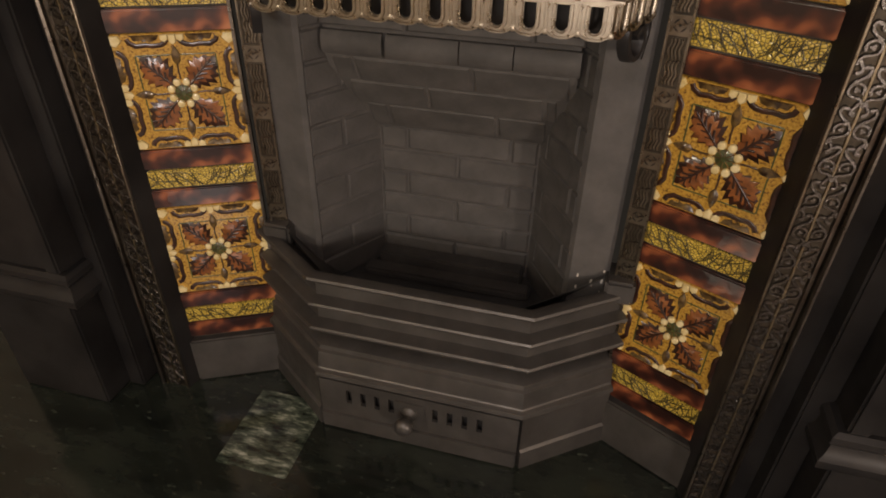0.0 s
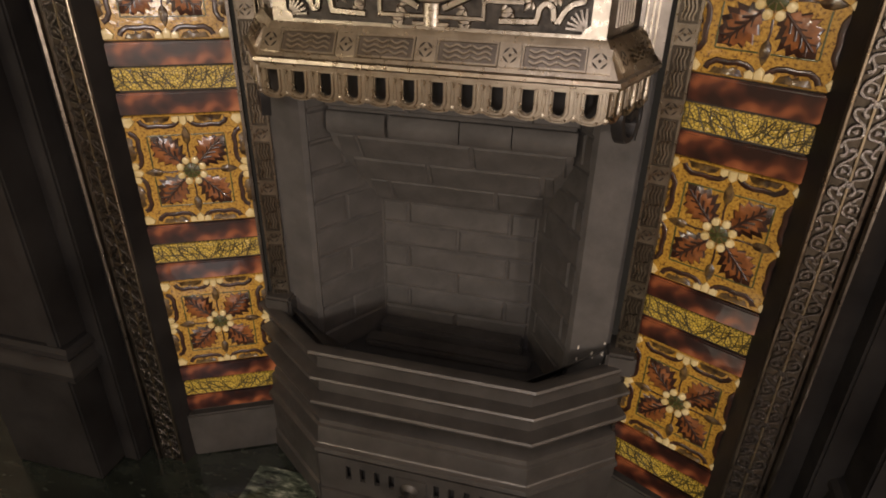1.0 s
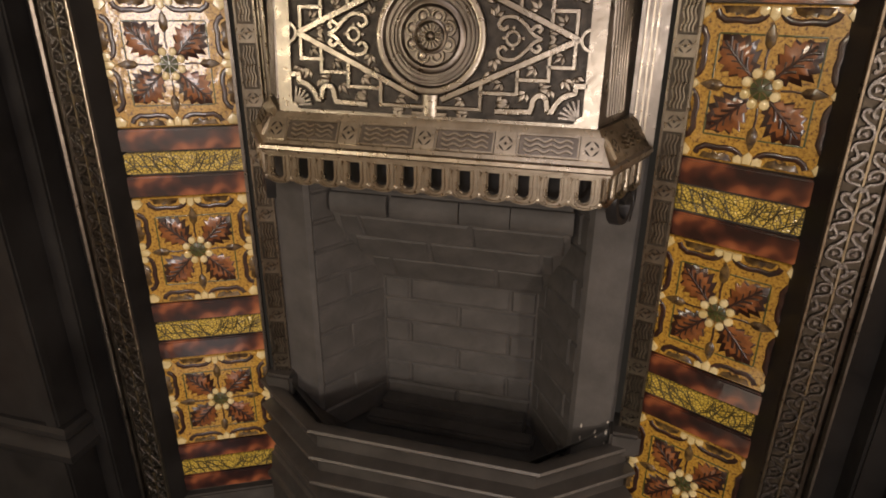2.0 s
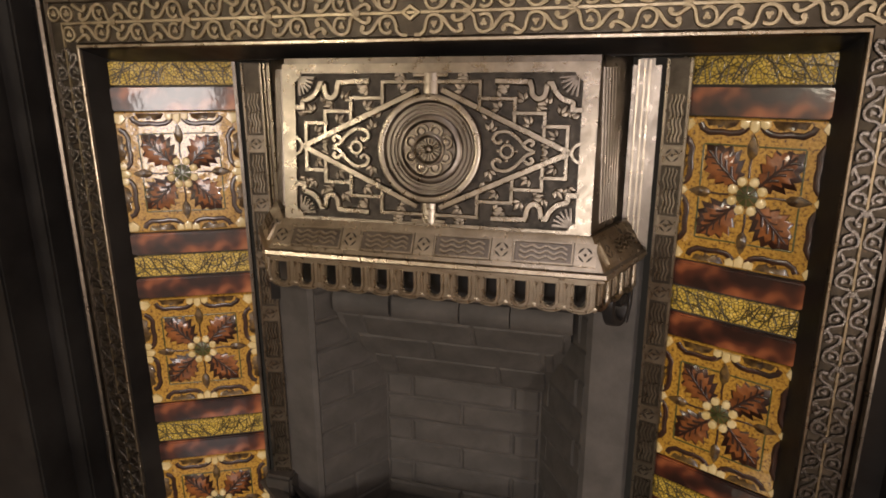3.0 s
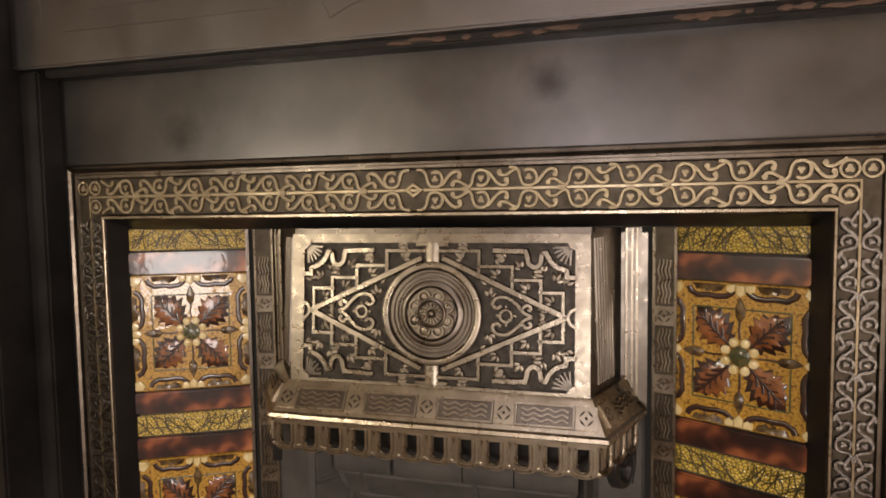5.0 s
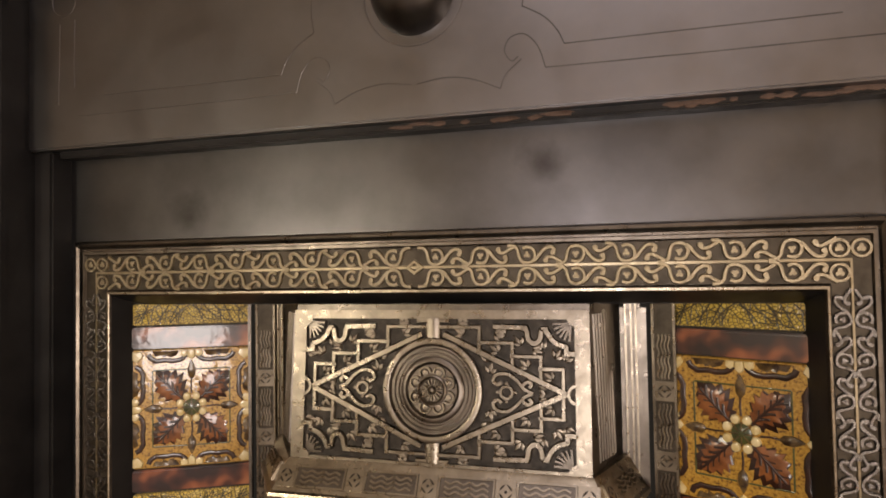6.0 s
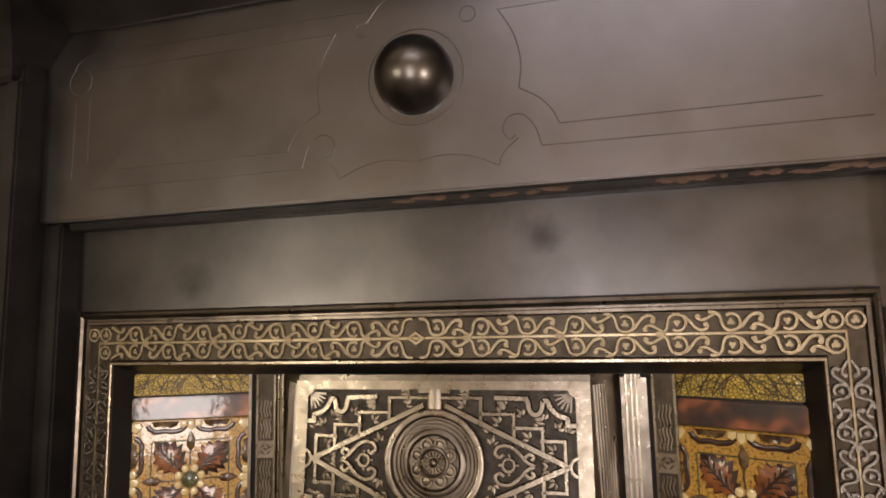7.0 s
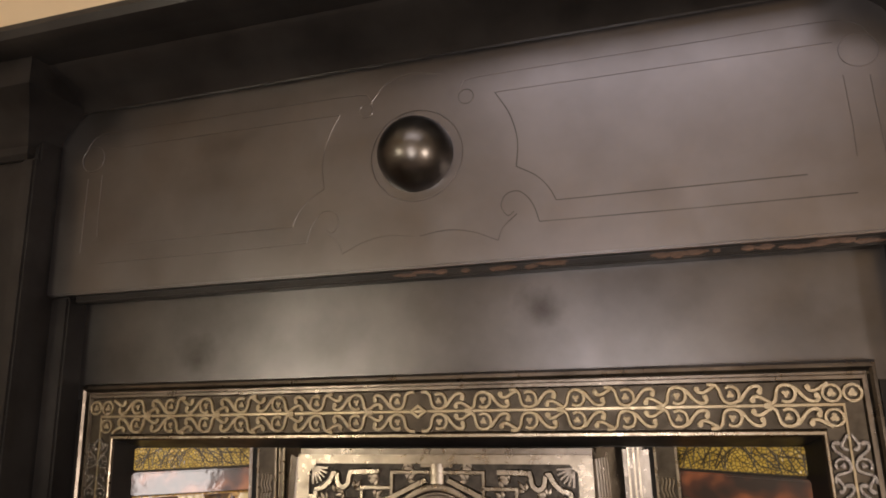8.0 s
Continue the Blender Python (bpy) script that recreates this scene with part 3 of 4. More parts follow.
def branch_strip():
    bm = bmesh.new()
    box(bm, -TW / 2, TW / 2, -SH / 2 + 0.0008, SH / 2 - 0.0008, -0.009, 0.0, 0.001)
    rng = random.Random(7)
    lim_u, lim_v = TW / 2 - 0.002, SH / 2 - 0.0018

    def twig(u, v, a, length, w, depth):
        pts, kids = [], []
        for i in range(5):
            if abs(u) > lim_u or abs(v) > lim_v:
                break
            pts.append((u, v))
            if depth and i in (1, 2, 3):
                kids.append((u, v, a + (0.75 if i % 2 else -0.75)))
            a += rng.uniform(-0.16, 0.16)
            u, v = u + math.cos(a) * length / 4, v + math.sin(a) * length / 4
        if len(pts) > 2:
            ribbon(bm, pts, w, 0.0009, mat=1)
        for ku, kv, ka in kids:
            twig(ku, kv, ka, length * 0.5, w * 0.8, depth - 1)
    for su in (-1, 1):
        for i in range(6):
            u0 = su * (0.002 + i * 0.0125)
            a = radians(rng.uniform(32, 62))
            twig(u0, -lim_v, a if su > 0 else math.pi - a, 0.034, 0.0015, 1)
        for i in range(3):
            u0 = su * (0.016 + i * 0.022)
            a = radians(rng.uniform(-118, -100))
            twig(u0, lim_v, a if su > 0 else math.pi - a, 0.026, 0.0013, 1)
    return mesh_of(bm, "branch_border_tile", OLIVE, OLIVEDARK, smooth=60)


FLOWER, PLAIN, BRANCH = flower_tile(), plain_strip(), branch_strip()
OUT, INN = (0.393, 0.026), (0.258, 0.095)
for s in (-1, 1):
    along = (INN[0] - OUT[0], (INN[1] - OUT[1])) if s < 0 else (OUT[0] - INN[0], OUT[1] - INN[1])
    along = (abs(along[0]), along[1] if s < 0 else along[1], 0)
    mid = (s * (OUT[0] + INN[0]) / 2, (OUT[1] + INN[1]) / 2)

    def at_z(z):
        return plane_at((mid[0], mid[1], z), along, (0, 0, 1))
    bm = bmesh.new()
    box(bm, -0.0745, 0.0745, 0.0, 0.875, -0.016, -0.0035)
    bed = part("tile_bed", bm, GROUT, insert, "dark cement bed behind the tiles", at_z(0.0))
    for c in (0.734, 0.494, 0.254):
        put_part("flower_tile", FLOWER, insert, at_z(c), "glazed amber tile moulded with brown leaves and cream flowers")
    pitch = (0.24 - TH) / 3
    rows = []
    for base in (0.494, 0.254, 0.014):
        top = base + TH / 2
        rows += [(top + pitch * 0.5, PLAIN), (top + pitch * 1.5, BRANCH), (top + pitch * 2.5, PLAIN)]
    rows += [(0.734 + TH / 2 + pitch * 0.5, PLAIN), (0.734 + TH / 2 + pitch * 1.5, BRANCH)]
    for z, me in rows:
        if me is PLAIN:
            put_part("plain_border_tile", me, insert, at_z(z), "mottled red-brown glazed strip tile")
        else:
            put_part("branch_border_tile", me, insert, at_z(z) @ pose(0, 0, 0, 0, 0, 180 * (z > 0.8)), "olive green glazed strip tile with raised twigs")
    bm = bmesh.new()
    box(bm, -0.075, 0.075, 0.0, 0.086, -0.016, 0.010, 0.003)
    part("plinth", bm, GRATE, insert, "plain iron plinth below the tiles", at_z(0.0))
    bm = bmesh.new()
    box(bm, 0.0705, 0.0745, 0.086, 0.870, -0.01, 0.004, 0.0012)
    part("tile_clip_bar", bm, RUBBED, insert, "", at_z(0.0) @ Matrix.Diagonal((-s, 1, 1, 1)))
bm = bmesh.new()
box(bm, -0.39, 0.39, 0.036, 0.12, 0.868, 0.878)
part("soffit", bm, IRON, insert, "dark underside of the border")

# upright ornament strips beside the opening
SQ = [0.844 - 0.0747 * i for i in range(8)]
bm = bmesh.new()
box(bm, -0.0105, 0.0105, -0.0105, 0.0105, -0.003, 0.0016, 0.0006)
mq = bm
for q in range(4):
    d = math.pi / 4 + q * math.pi / 2
    lens = [(0.0052, -0.0046), (0.0066, -0.0016), (0.0066, 0.0016), (0.0052, 0.0046), (0.0046, 0.0)]
    pad(mq, [(x * math.cos(d) - y * math.sin(d), x * math.sin(d) + y * math.cos(d)) for x, y in lens], 0.0004, 0.0015, 1)
pad(mq, ring_pts(0, 0, 0.0016, 8), 0.0003, 0.0015, 1)
SQUARE = mesh_of(mq, "square_flower", STRAP, RECESS, smooth=40)
LIPSQUARE = SQUARE.copy()
LIPSQUARE.materials[0] = BRIGHT
bm = bmesh.new()
for u in (-0.0055, -0.0018, 0.0018, 0.0055):
    ribbon(bm, [(u + 0.0011 * math.sin(v * 2 * math.pi / 0.0165), v) for v in [(-0.024 + 0.003 * i) for i in range(17)]], 0.0026, 0.0020)
WAVES = mesh_of(bm, "wave_panel", STRAP, smooth=50)
for s in (-1, 1):
    c = plane_at((s * 0.2440 + 0.0108, 0.087, 0.0), (1, 0, s * -0.0), (0, 0, 1)) @ pose(0, 0, 0, 0, s * -14, 0)
    bm = bmesh.new()
    box(bm, -0.0118, 0.0118, 0.30, 0.866, -0.02, 0.0)
    strip = part("ornament_strip", bm, GROUND, insert, "iron strip with wavy panels and small square flowers", c)
    for u in (-0.0112, 0.0112):
        bm = bmesh.new()
        box(bm, u - 0.0013, u + 0.0013, 0.30, 0.866, -0.004, 0.0026, 0.0006)
        part("edge_fillet", bm, STRAP, strip)
    for z in SQ:
        if z < 0.80:
            put_part("square_flower", SQUARE, strip, pose(0, z, 0.0006))
        put_part("wave_panel", WAVES, strip, pose(0, z - 0.0373, 0.0))
    bm = bmesh.new()
    box(bm, s * 0.2065 + 0.003, s * 0.2300 + 0.0075, 0.086, 0.125, 0.655, 0.866, 0.0065)
    moulding = part("plain_moulding", bm, RUBBED, insert)
    for x in (0.2115, 0.2175, 0.2225):
        bm = bmesh.new()
        ribbon(bm, [(s * x + 0.0035, 0.657), (s * x + 0.0035, 0.76), (s * x + 0.0035, 0.865)], 0.0026, 0.0022)
        part("moulding_bead", bm, BRIGHT, moulding, "", plane_at((0, 0.0862, 0), (1, 0, 0), (0, 0, 1)))
    bm = bmesh.new()
    box(bm, s * 0.222 + 0.010, s * 0.262 + 0.008, 0.070, 0.12, 0.270, 0.304, 0.004)
    part("strip_base", bm, GRATE, insert)

# ---------------------------------------------------------------- hood
CX, HW = 0.015, 0.165
ZB, ZT, YB, YT = 0.690, 0.868, 0.004, 0.020
bm = bmesh.new()
loft(bm, [[(-0.207, 0.115, z), (-0.207, 0.088, z), (CX - HW, y, z), (CX + HW, y, z), (0.209, 0.088, z), (0.209, 0.115, z)] for z, y in ((ZB, YB), (ZT, YT))])
hood = part("hood", bm, RUBBED, insert, "canted cast iron smoke hood with strapwork relief")
PW, PH = 0.150, 0.0755
FACE = plane_at((CX, (YB + YT) / 2 - 0.0006, (ZB + ZT) / 2 - 0.002), (1, 0, 0), (0, YT - YB, ZT - ZB))
bm = bmesh.new()
box(bm, -PW, PW, -PH, PH, -0.004, 0.0008)
part("panel_ground", bm, RECESS, hood, "dark ground between the straps", FACE)
outer = [(-HW, -0.0848), (HW, -0.0848), (HW, 0.0848), (-HW, 0.0848)]
cut = 0.008
hole = [(-PW, -PH + cut), (-PW + cut * 0.6, -PH + cut * 0.6), (-PW + cut, -PH), (PW - cut, -PH), (PW - cut * 0.6, -PH + cut * 0.6), (PW, -PH + cut),
        (PW, PH - cut), (PW - cut * 0.6, PH - cut * 0.6), (PW - cut, PH), (-PW + cut, PH), (-PW + cut * 0.6, PH - cut * 0.6), (-PW, PH - cut)]
bm = bmesh.new()
holed_plate(bm, outer, [hole], 0.006)
part("panel_border", bm, STRAP, hood, "", FACE @ pose(0, 0, 0.0046), 20)
H = 0.0042
B0 = 0.0006


def straps(name, lines, w, both_u=True, both_v=True, mat=None, h=H, closed=False):
    for su in ((1, -1) if both_u else (1,)):
        for sv in ((1, -1) if both_v else (1,)):
            bm = bmesh.new()
            for ln in lines:
                ribbon(bm, flip(ln, su, sv), w, h, closed, B0, crown=0.5)
            part(name, bm, mat or STRAP, hood, "", FACE)


straps("diamond_strap", [[(-0.141, 0.0), (-0.075, 0.0300), (-0.012, 0.0590)]], 0.0080)
straps("stepped_strap", [[(-0.138, 0.002), (-0.138, 0.0247), (-0.1130, 0.0247)], [(-0.1155, 0.0115), (-0.1155, 0.0370), (-0.0840, 0.0370)],
                         [(-0.0862, 0.0250), (-0.0862, 0.0507), (-0.0490, 0.0507)], [(-0.0512, 0.0410), (-0.0512, 0.0668), (-0.006, 0.0668)]], 0.0050, h=H - 0.0004)
corner = [(-0.152, 0.0405), (-0.1415, 0.0405), (-0.1415, 0.0475)] + smooth_line([(-0.1415, 0.0475), (-0.132, 0.0505), (-0.125, 0.0570), (-0.121, 0.0650)], 3) + [(-0.1165, 0.0650)] + \
         smooth_line([(-0.1165, 0.0650), (-0.1145, 0.0540), (-0.1085, 0.0505), (-0.1030, 0.0545), (-0.1015, 0.0620)], 3) + [(-0.100, 0.0665), (-0.066, 0.0675)]
straps("curved_strap", [corner], 0.0072, h=H - 0.0002)
straps("half_ring", [arc(-0.152, 0, 0.009, -88, 88, 10)], 0.0045, True, False)
straps("centre_stub", [[(0.0, 0.050), (0.0, 0.0765)]], 0.018, False, True, None, 0.0040)
straps("stub_foot", [[(-0.018, 0.0735), (0.018, 0.0735)]], 0.005, False, True, None, 0.0037)
bm = bmesh.new()
lathe(bm, [(0.0615, 0.0), (0.0615, 0.0045), (0.0600, 0.0062), (0.0545, 0.0062), (0.0530, 0.0048), (0.0515, 0.0025), (0.0495, 0.0025), (0.0485, 0.0042), (0.0470, 0.0042), (0.0462, 0.0022),
           (0.0445, 0.0022), (0.0438, 0.0036), (0.0420, 0.0036), (0.0412, 0.0018), (0.0395, 0.0018), (0.0385, 0.0040), (0.0365, 0.0050), (0.0330, 0.0050), (0.0318, 0.0034), (0.0300, 0.0020), (0.0001, 0.0020)], 64)
part("medallion", bm, RUBBED, hood, "ringed round medallion", FACE @ pose(0, 0, B0) @ Matrix.Diagonal((0.90, 0.90, 1, 1)), 30)
bm = bmesh.new()
ribbon(bm, ring_pts(0, 0, 0.0515, 64), 0.0070, 0.0012, True)
part("medallion_rim", bm, STRAP, hood, "", FACE @ pose(0, 0, B0 + 0.0060))
bm = bmesh.new()
for i in range(8):
    a = 2 * math.pi * (i + 0.5) / 8
    px, py = 0.0205 * math.cos(a), 0.0205 * math.sin(a)
    ribbon(bm, arc(px, py, 0.0064, math.degrees(a) - 110, math.degrees(a) + 110, 9), 0.0030, 0.0036, base=0.0024)
    pad(bm, ring_pts(px, py, 0.0036, 7), 0.0018, 0.0024)
lathe(bm, [(0.0172, 0.002), (0.0168, 0.0055), (0.0150, 0.0062), (0.0140, 0.0048), (0.0128, 0.0040)], 32)
for i in range(16):
    a = 2 * math.pi * i / 16
    ribbon(bm, [(0.0052 * math.cos(a), 0.0052 * math.sin(a)), (0.0118 * math.cos(a), 0.0118 * math.sin(a))], 0.0022, 0.0038, base=0.002)
lathe(bm, [(0.0001, 0.0098), (0.0026, 0.0092), (0.0043, 0.0072), (0.0048, 0.0045), (0.0050, 0.002)], 16)
part("rosette", bm, STRAP, hood, "eight-petalled rosette", FACE @ pose(0, 0, B0) @ Matrix.Diagonal((0.95, 0.95, 1, 1)), 50)
heart = [smooth_line([(-0.118, 0.0), (-0.110, 0.0045), (-0.1035, 0.0130), (-0.094, 0.0205), (-0.0835, 0.0195), (-0.080, 0.0125), (-0.0845, 0.0085), (-0.0885, 0.0115)], 4),
         smooth_line([(-0.0835, 0.0080), (-0.0800, 0.0), (-0.0835, -0.0080)], 4),
         smooth_line([(-0.1075, 0.0075), (-0.1130, 0.0125), (-0.1170, 0.0095), (-0.1145, 0.0060)], 4)]
heart = [[(-0.066 + (u + 0.080) * 1.08, v * 0.92) for u, v in ln] for ln in heart]
straps("heart_scroll", [heart[0], heart[2]], 0.0050)
bm0 = [ring_pts(s * 0.0800, 0, 0.0062, 14) for s in (-1, 1)]
for ln in bm0:
    bm = bmesh.new()
    ribbon(bm, ln, 0.0040, H, True, B0)
    for q in range(4):
        a = q * math.pi / 2
        pad(bm, ring_pts(ln[0][0] - 0.0062 + 0.0093 * math.cos(a), 0.0093 * math.sin(a), 0.0022, 6), 0.0034, B0)
    part("quatrefoil", bm, STRAP, hood, "", FACE)
for su in (-1, 1):
    for sv in (-1, 1):
        for i in range(6):
            bm = bmesh.new()
            a = radians(6 + i * 15.6)
            r = 0.0195
            tip = (su * (-PW + 0.003 + r * math.cos(a)), sv * (PH - 0.003 - r * math.sin(a)))
            ribbon(bm, [(su * (-PW + 0.004), sv * (PH - 0.004)), ((su * (-PW + 0.004) + tip[0]) / 2, (sv * (PH - 0.004) + tip[1]) / 2), tip], 0.0035, 0.0034, base=B0)
            part("shell_rib", bm, RUBBED, hood, "", FACE)
        # small leaves in the gaps
        rng = random.Random(3)
        # a spray of three leaves in each gap of the strapwork, veined ground between them
        spots = [(-0.1285, 0.0135, 40), (-0.1030, 0.0250, 40), (-0.0720, 0.0400, 40), (-0.0345, 0.0580, 30), (-0.1290, 0.0350, 120), (-0.1060, 0.0440, 200), (-0.0960, 0.0480, 60), (-0.0800, 0.0590, 10),
                 (-0.0660, 0.0595, 190), (-0.1180, 0.0440, 75), (-0.1400, 0.0320, 100), (-0.0620, 0.0180, 100), (-0.0600, 0.0300, 70), (-0.1120, 0.0050, 170), (-0.0260, 0.0710, 180), (-0.0400, 0.0712, 0)]
        for u, v, way in spots:
            bm = bmesh.new()
            base_a = radians(way - 38 + rng.uniform(-12, 12))
            for k in range(3):
                a = base_a + k * 0.72
                ln = 0.0150 if k == 1 else 0.0115
                tip = (u + ln * math.cos(a), v + ln * math.sin(a))
                w = 0.0032
                pts = [(u, v), (u + ln * 0.45 * math.cos(a) - w * math.sin(a), v + ln * 0.45 * math.sin(a) + w * math.cos(a)), tip, (u + ln * 0.45 * math.cos(a) + w * math.sin(a), v + ln * 0.45 * math.sin(a) - w * math.cos(a))]
                pad(bm, flip(pts, su, sv), 0.0018, B0, 0, 1.25, 0.66)
            part("leaf_spray", bm, WORN, hood, "", FACE)

# reeded cheeks of the hood
for s in (-1, 1):
    a0 = Vector((CX + s * HW, (YB + YT) / 2, 0))
    a1 = Vector((s * 0.208, 0.088, 0))
    d = (a1 - a0) if s > 0 else (a0 - a1)
    mid = (a0 + a1) / 2
    cheek = plane_at((mid.x, mid.y, (ZB + ZT) / 2), d, (0, 0.015, ZT - ZB))
    for i in range(7):
        f = (-0.026 + i * 0.0068) * s
        bm = bmesh.new()
        ribbon(bm, [(f, -0.072), (f, 0.0), (f, 0.078)], 0.0046, 0.0026, base=-0.0006)
        part("reed", bm, RUBBED, hood, "", cheek)

# lip with square flowers and waves
LIP = [(-0.211, 0.088), (CX - HW, 0.0), (CX + HW, 0.0), (0.213, 0.088)]
bm = bmesh.new()
sweep(bm, LIP, [(-0.03, 0.699), (0.002, 0.699), (0.0045, 0.696), (0.0215, 0.6685), (0.0255, 0.6670), (0.0265, 0.6635), (0.0235, 0.6612), (-0.012, 0.6612), (-0.03, 0.685)])
lip = part("hood_lip", bm, BRIGHT, insert, "sloping iron lip with square flowers and waves", smooth=30)
SLOPE = plane_at((CX, -0.0134, 0.6825), (1, 0, 0), (0, 0.017, 0.0275))
bm = bmesh.new()
ribbon(bm, [(u, 0.0014 * math.sin(u * 2 * math.pi / 0.014)) for u in [-0.023 + 0.0023 * i for i in range(21)]], 0.0026, 0.0018)
LIPWAVE = mesh_of(bm, "lip_wave", BRIGHT, smooth=50)
bm = bmesh.new()
hw, hh = 0.0285, 0.0105
ribbon(bm, [(-hw, -hh), (hw, -hh), (hw, hh), (-hw, hh)], 0.0026, 0.0016, True)
LIPFRAME = mesh_of(bm, "lip_panel_frame", BRIGHT, smooth=40)
bm = bmesh.new()
box(bm, -hw, hw, -hh, hh, -0.003, 0.0004)
LIPGROUND = mesh_of(bm, "lip_panel_ground", RUBBED)
for i in range(5):
    put_part("square_flower", LIPSQUARE, lip, SLOPE @ pose((i - 2) * 0.081, 0, 0.0002) @ Matrix.Diagonal((1.0, 1.1, 1, 1)))
    if i < 4:
        m = SLOPE @ pose((i - 1.5) * 0.081, 0, 0.0004)
        for v in (-0.0052, 0.0, 0.0052):
            put_part("lip_wave", LIPWAVE, lip, m @ pose(0, v, 0))
        put_part("lip_panel_frame", LIPFRAME, lip, m)
        put_part("lip_panel_ground", LIPGROUND, lip, m)
for s in (-1, 1):
    p0, p1 = Vector((CX + s * HW, 0.0, 0)), Vector((s * 0.212, 0.088, 0))
    d = (p1 - p0) if s > 0 else (p0 - p1)
    nrm = Vector((d.y, -d.x, 0)).normalized()
    c = (p0 + p1) / 2 + nrm * 0.0138
    m = plane_at((c.x, c.y, 0.6825), d, Vector((0, 0, 0.0275)) - nrm * 0.017)
    for v in (-0.0052, 0.0, 0.0052):
        put_part("lip_wave", LIPWAVE, lip, m @ pose(s * 0.012, v, 0.0004))
    put_part("square_flower", LIPSQUARE, lip, m @ pose(s * -0.036, 0, 0.0002) @ Matrix.Diagonal((0.9, 1.1, 1, 1)))

# pierced fringe
NB = 12
BW = (2 * HW + 0.018) / NB


def fringe_bay(bw):
    bm = bmesh.new()
    h0 = 0.0275
    scallop = [(bw / 2 * math.cos(a), -h0 - 0.0072 * math.sin(a)) for a in [math.pi * i / 8 for i in range(9)]]
    outer = [(-bw / 2, 0.0), (bw / 2, 0.0)] + scallop
    sw = 0.0056
    slot = [(sw, -0.0050), (-sw, -0.0050)] + [(-sw * math.cos(a), -0.0225 - sw * math.sin(a)) for a in [math.pi * i / 6 for i in range(7)]]
    holed_plate(bm, outer, [slot], 0.0035)
    rim = [(-sw - 0.0022, -0.004)] + [((-sw - 0.0022) * math.cos(a), -0.0225 - (sw + 0.0022) * math.sin(a)) for a in [math.pi * i / 8 for i in range(9)]] + [(sw + 0.0022, -0.004)]
    ribbon(bm, rim, 0.0034, 0.0022, base=-0.0002)
    for u in (-bw / 2 + 0.0016, bw / 2 - 0.0016):
        ribbon(bm, [(u, -0.003), (u, -0.025)], 0.0018, 0.0014, base=-0.0002)
    low = [(bw / 2 * math.cos(a) * 0.93, -h0 - 0.0058 * math.sin(a)) for a in [math.pi * i / 8 for i in range(9)]]
    ribbon(bm, low, 0.0022, 0.0014, base=-0.0002)
    pad(bm, ring_pts(bw / 2, -h0 - 0.0015, 0.0031, 8), 0.003, -0.002)
    return mesh_of(bm, "fringe_bay", BRIGHT, smooth=40)


BAY = fringe_bay(BW)
fringe = bmesh.new()
sweep(fringe, LIP, [(0.014, 0.6615), (0.024, 0.6615), (0.024, 0.659), (0.014, 0.659)])
fringe = part("fringe", fringe, BRIGHT, insert, "pierced iron fringe with scalloped edge")
for i in range(NB):
    put_part("fringe_bay", BAY, fringe, plane_at((CX + (i - (NB - 1) / 2) * BW, -0.0235, 0.6605), (1, 0, 0), (0, 0, 1)))
for s in (-1, 1):
    p0, p1 = Vector((CX + s * (HW + 0.010), -0.0235, 0)), Vector((s * 0.228, 0.074, 0))
    d = (p1 - p0) if s > 0 else (p0 - p1)
    for f in (0.17, 0.50, 0.83):
        p = p0.lerp(p1, f)
        put_part("fringe_bay", BAY, fringe, plane_at((p.x, p.y, 0.6605), d, (0, 0, 1)))
    # scrolled lug under the end of the hood
    p = p0.lerp(p1, 0.72)
    m = plane_at((p.x, p.y, 0.626), d, (0, 0, 1))
    bm = bmesh.new()
    ribbon(bm, smooth_line([(-0.012, 0.012), (-0.016, -0.006), (-0.008, -0.022), (0.006, -0.026), (0.013, -0.014), (0.006, -0.004), (-0.002, -0.009)], 5), 0.0075, 0.005, base=-0.006)
    ribbon(bm, smooth_line([(0.016, 0.012), (0.019, -0.010), (0.013, -0.030)], 5), 0.006, 0.005, base=-0.006)
    part("scroll_lug", bm, IRON, fringe, "", m @ Matrix.Diagonal((1.45, 1.25, 2.2, 1)))

# Added sheet: its dark colour stands for the shade inside the slots.
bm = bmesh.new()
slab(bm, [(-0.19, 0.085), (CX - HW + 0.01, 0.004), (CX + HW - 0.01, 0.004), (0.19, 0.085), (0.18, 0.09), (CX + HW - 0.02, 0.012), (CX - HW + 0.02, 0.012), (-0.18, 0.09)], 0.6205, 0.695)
part("slot_shade", bm, SOOT_SHADE, insert, "dark sheet added behind the fringe to black out its slots")

# ---------------------------------------------------------------- fire chamber
chamber = thing("fire_chamber", "dark grey painted brick-pattern fire chamber", "fireback")
KN, YBK = 0.440, 0.192
XL, XR = -0.109, 0.119
for s in (-1, 1):
    bm = bmesh.new()
    xe = 0.176 if s < 0 else 0.186
    slab(bm, [(s * 0.231, 0.094), (s * xe, 0.084), (s * (xe - 0.006), 0.089), (s * (xe - 0.006), 0.102), (s * 0.231, 0.110)], 0.245, 0.657)
    part("front_flange", bm, FIREBRICK, chamber, "flat grey fire-clay edge")
bricks = {}


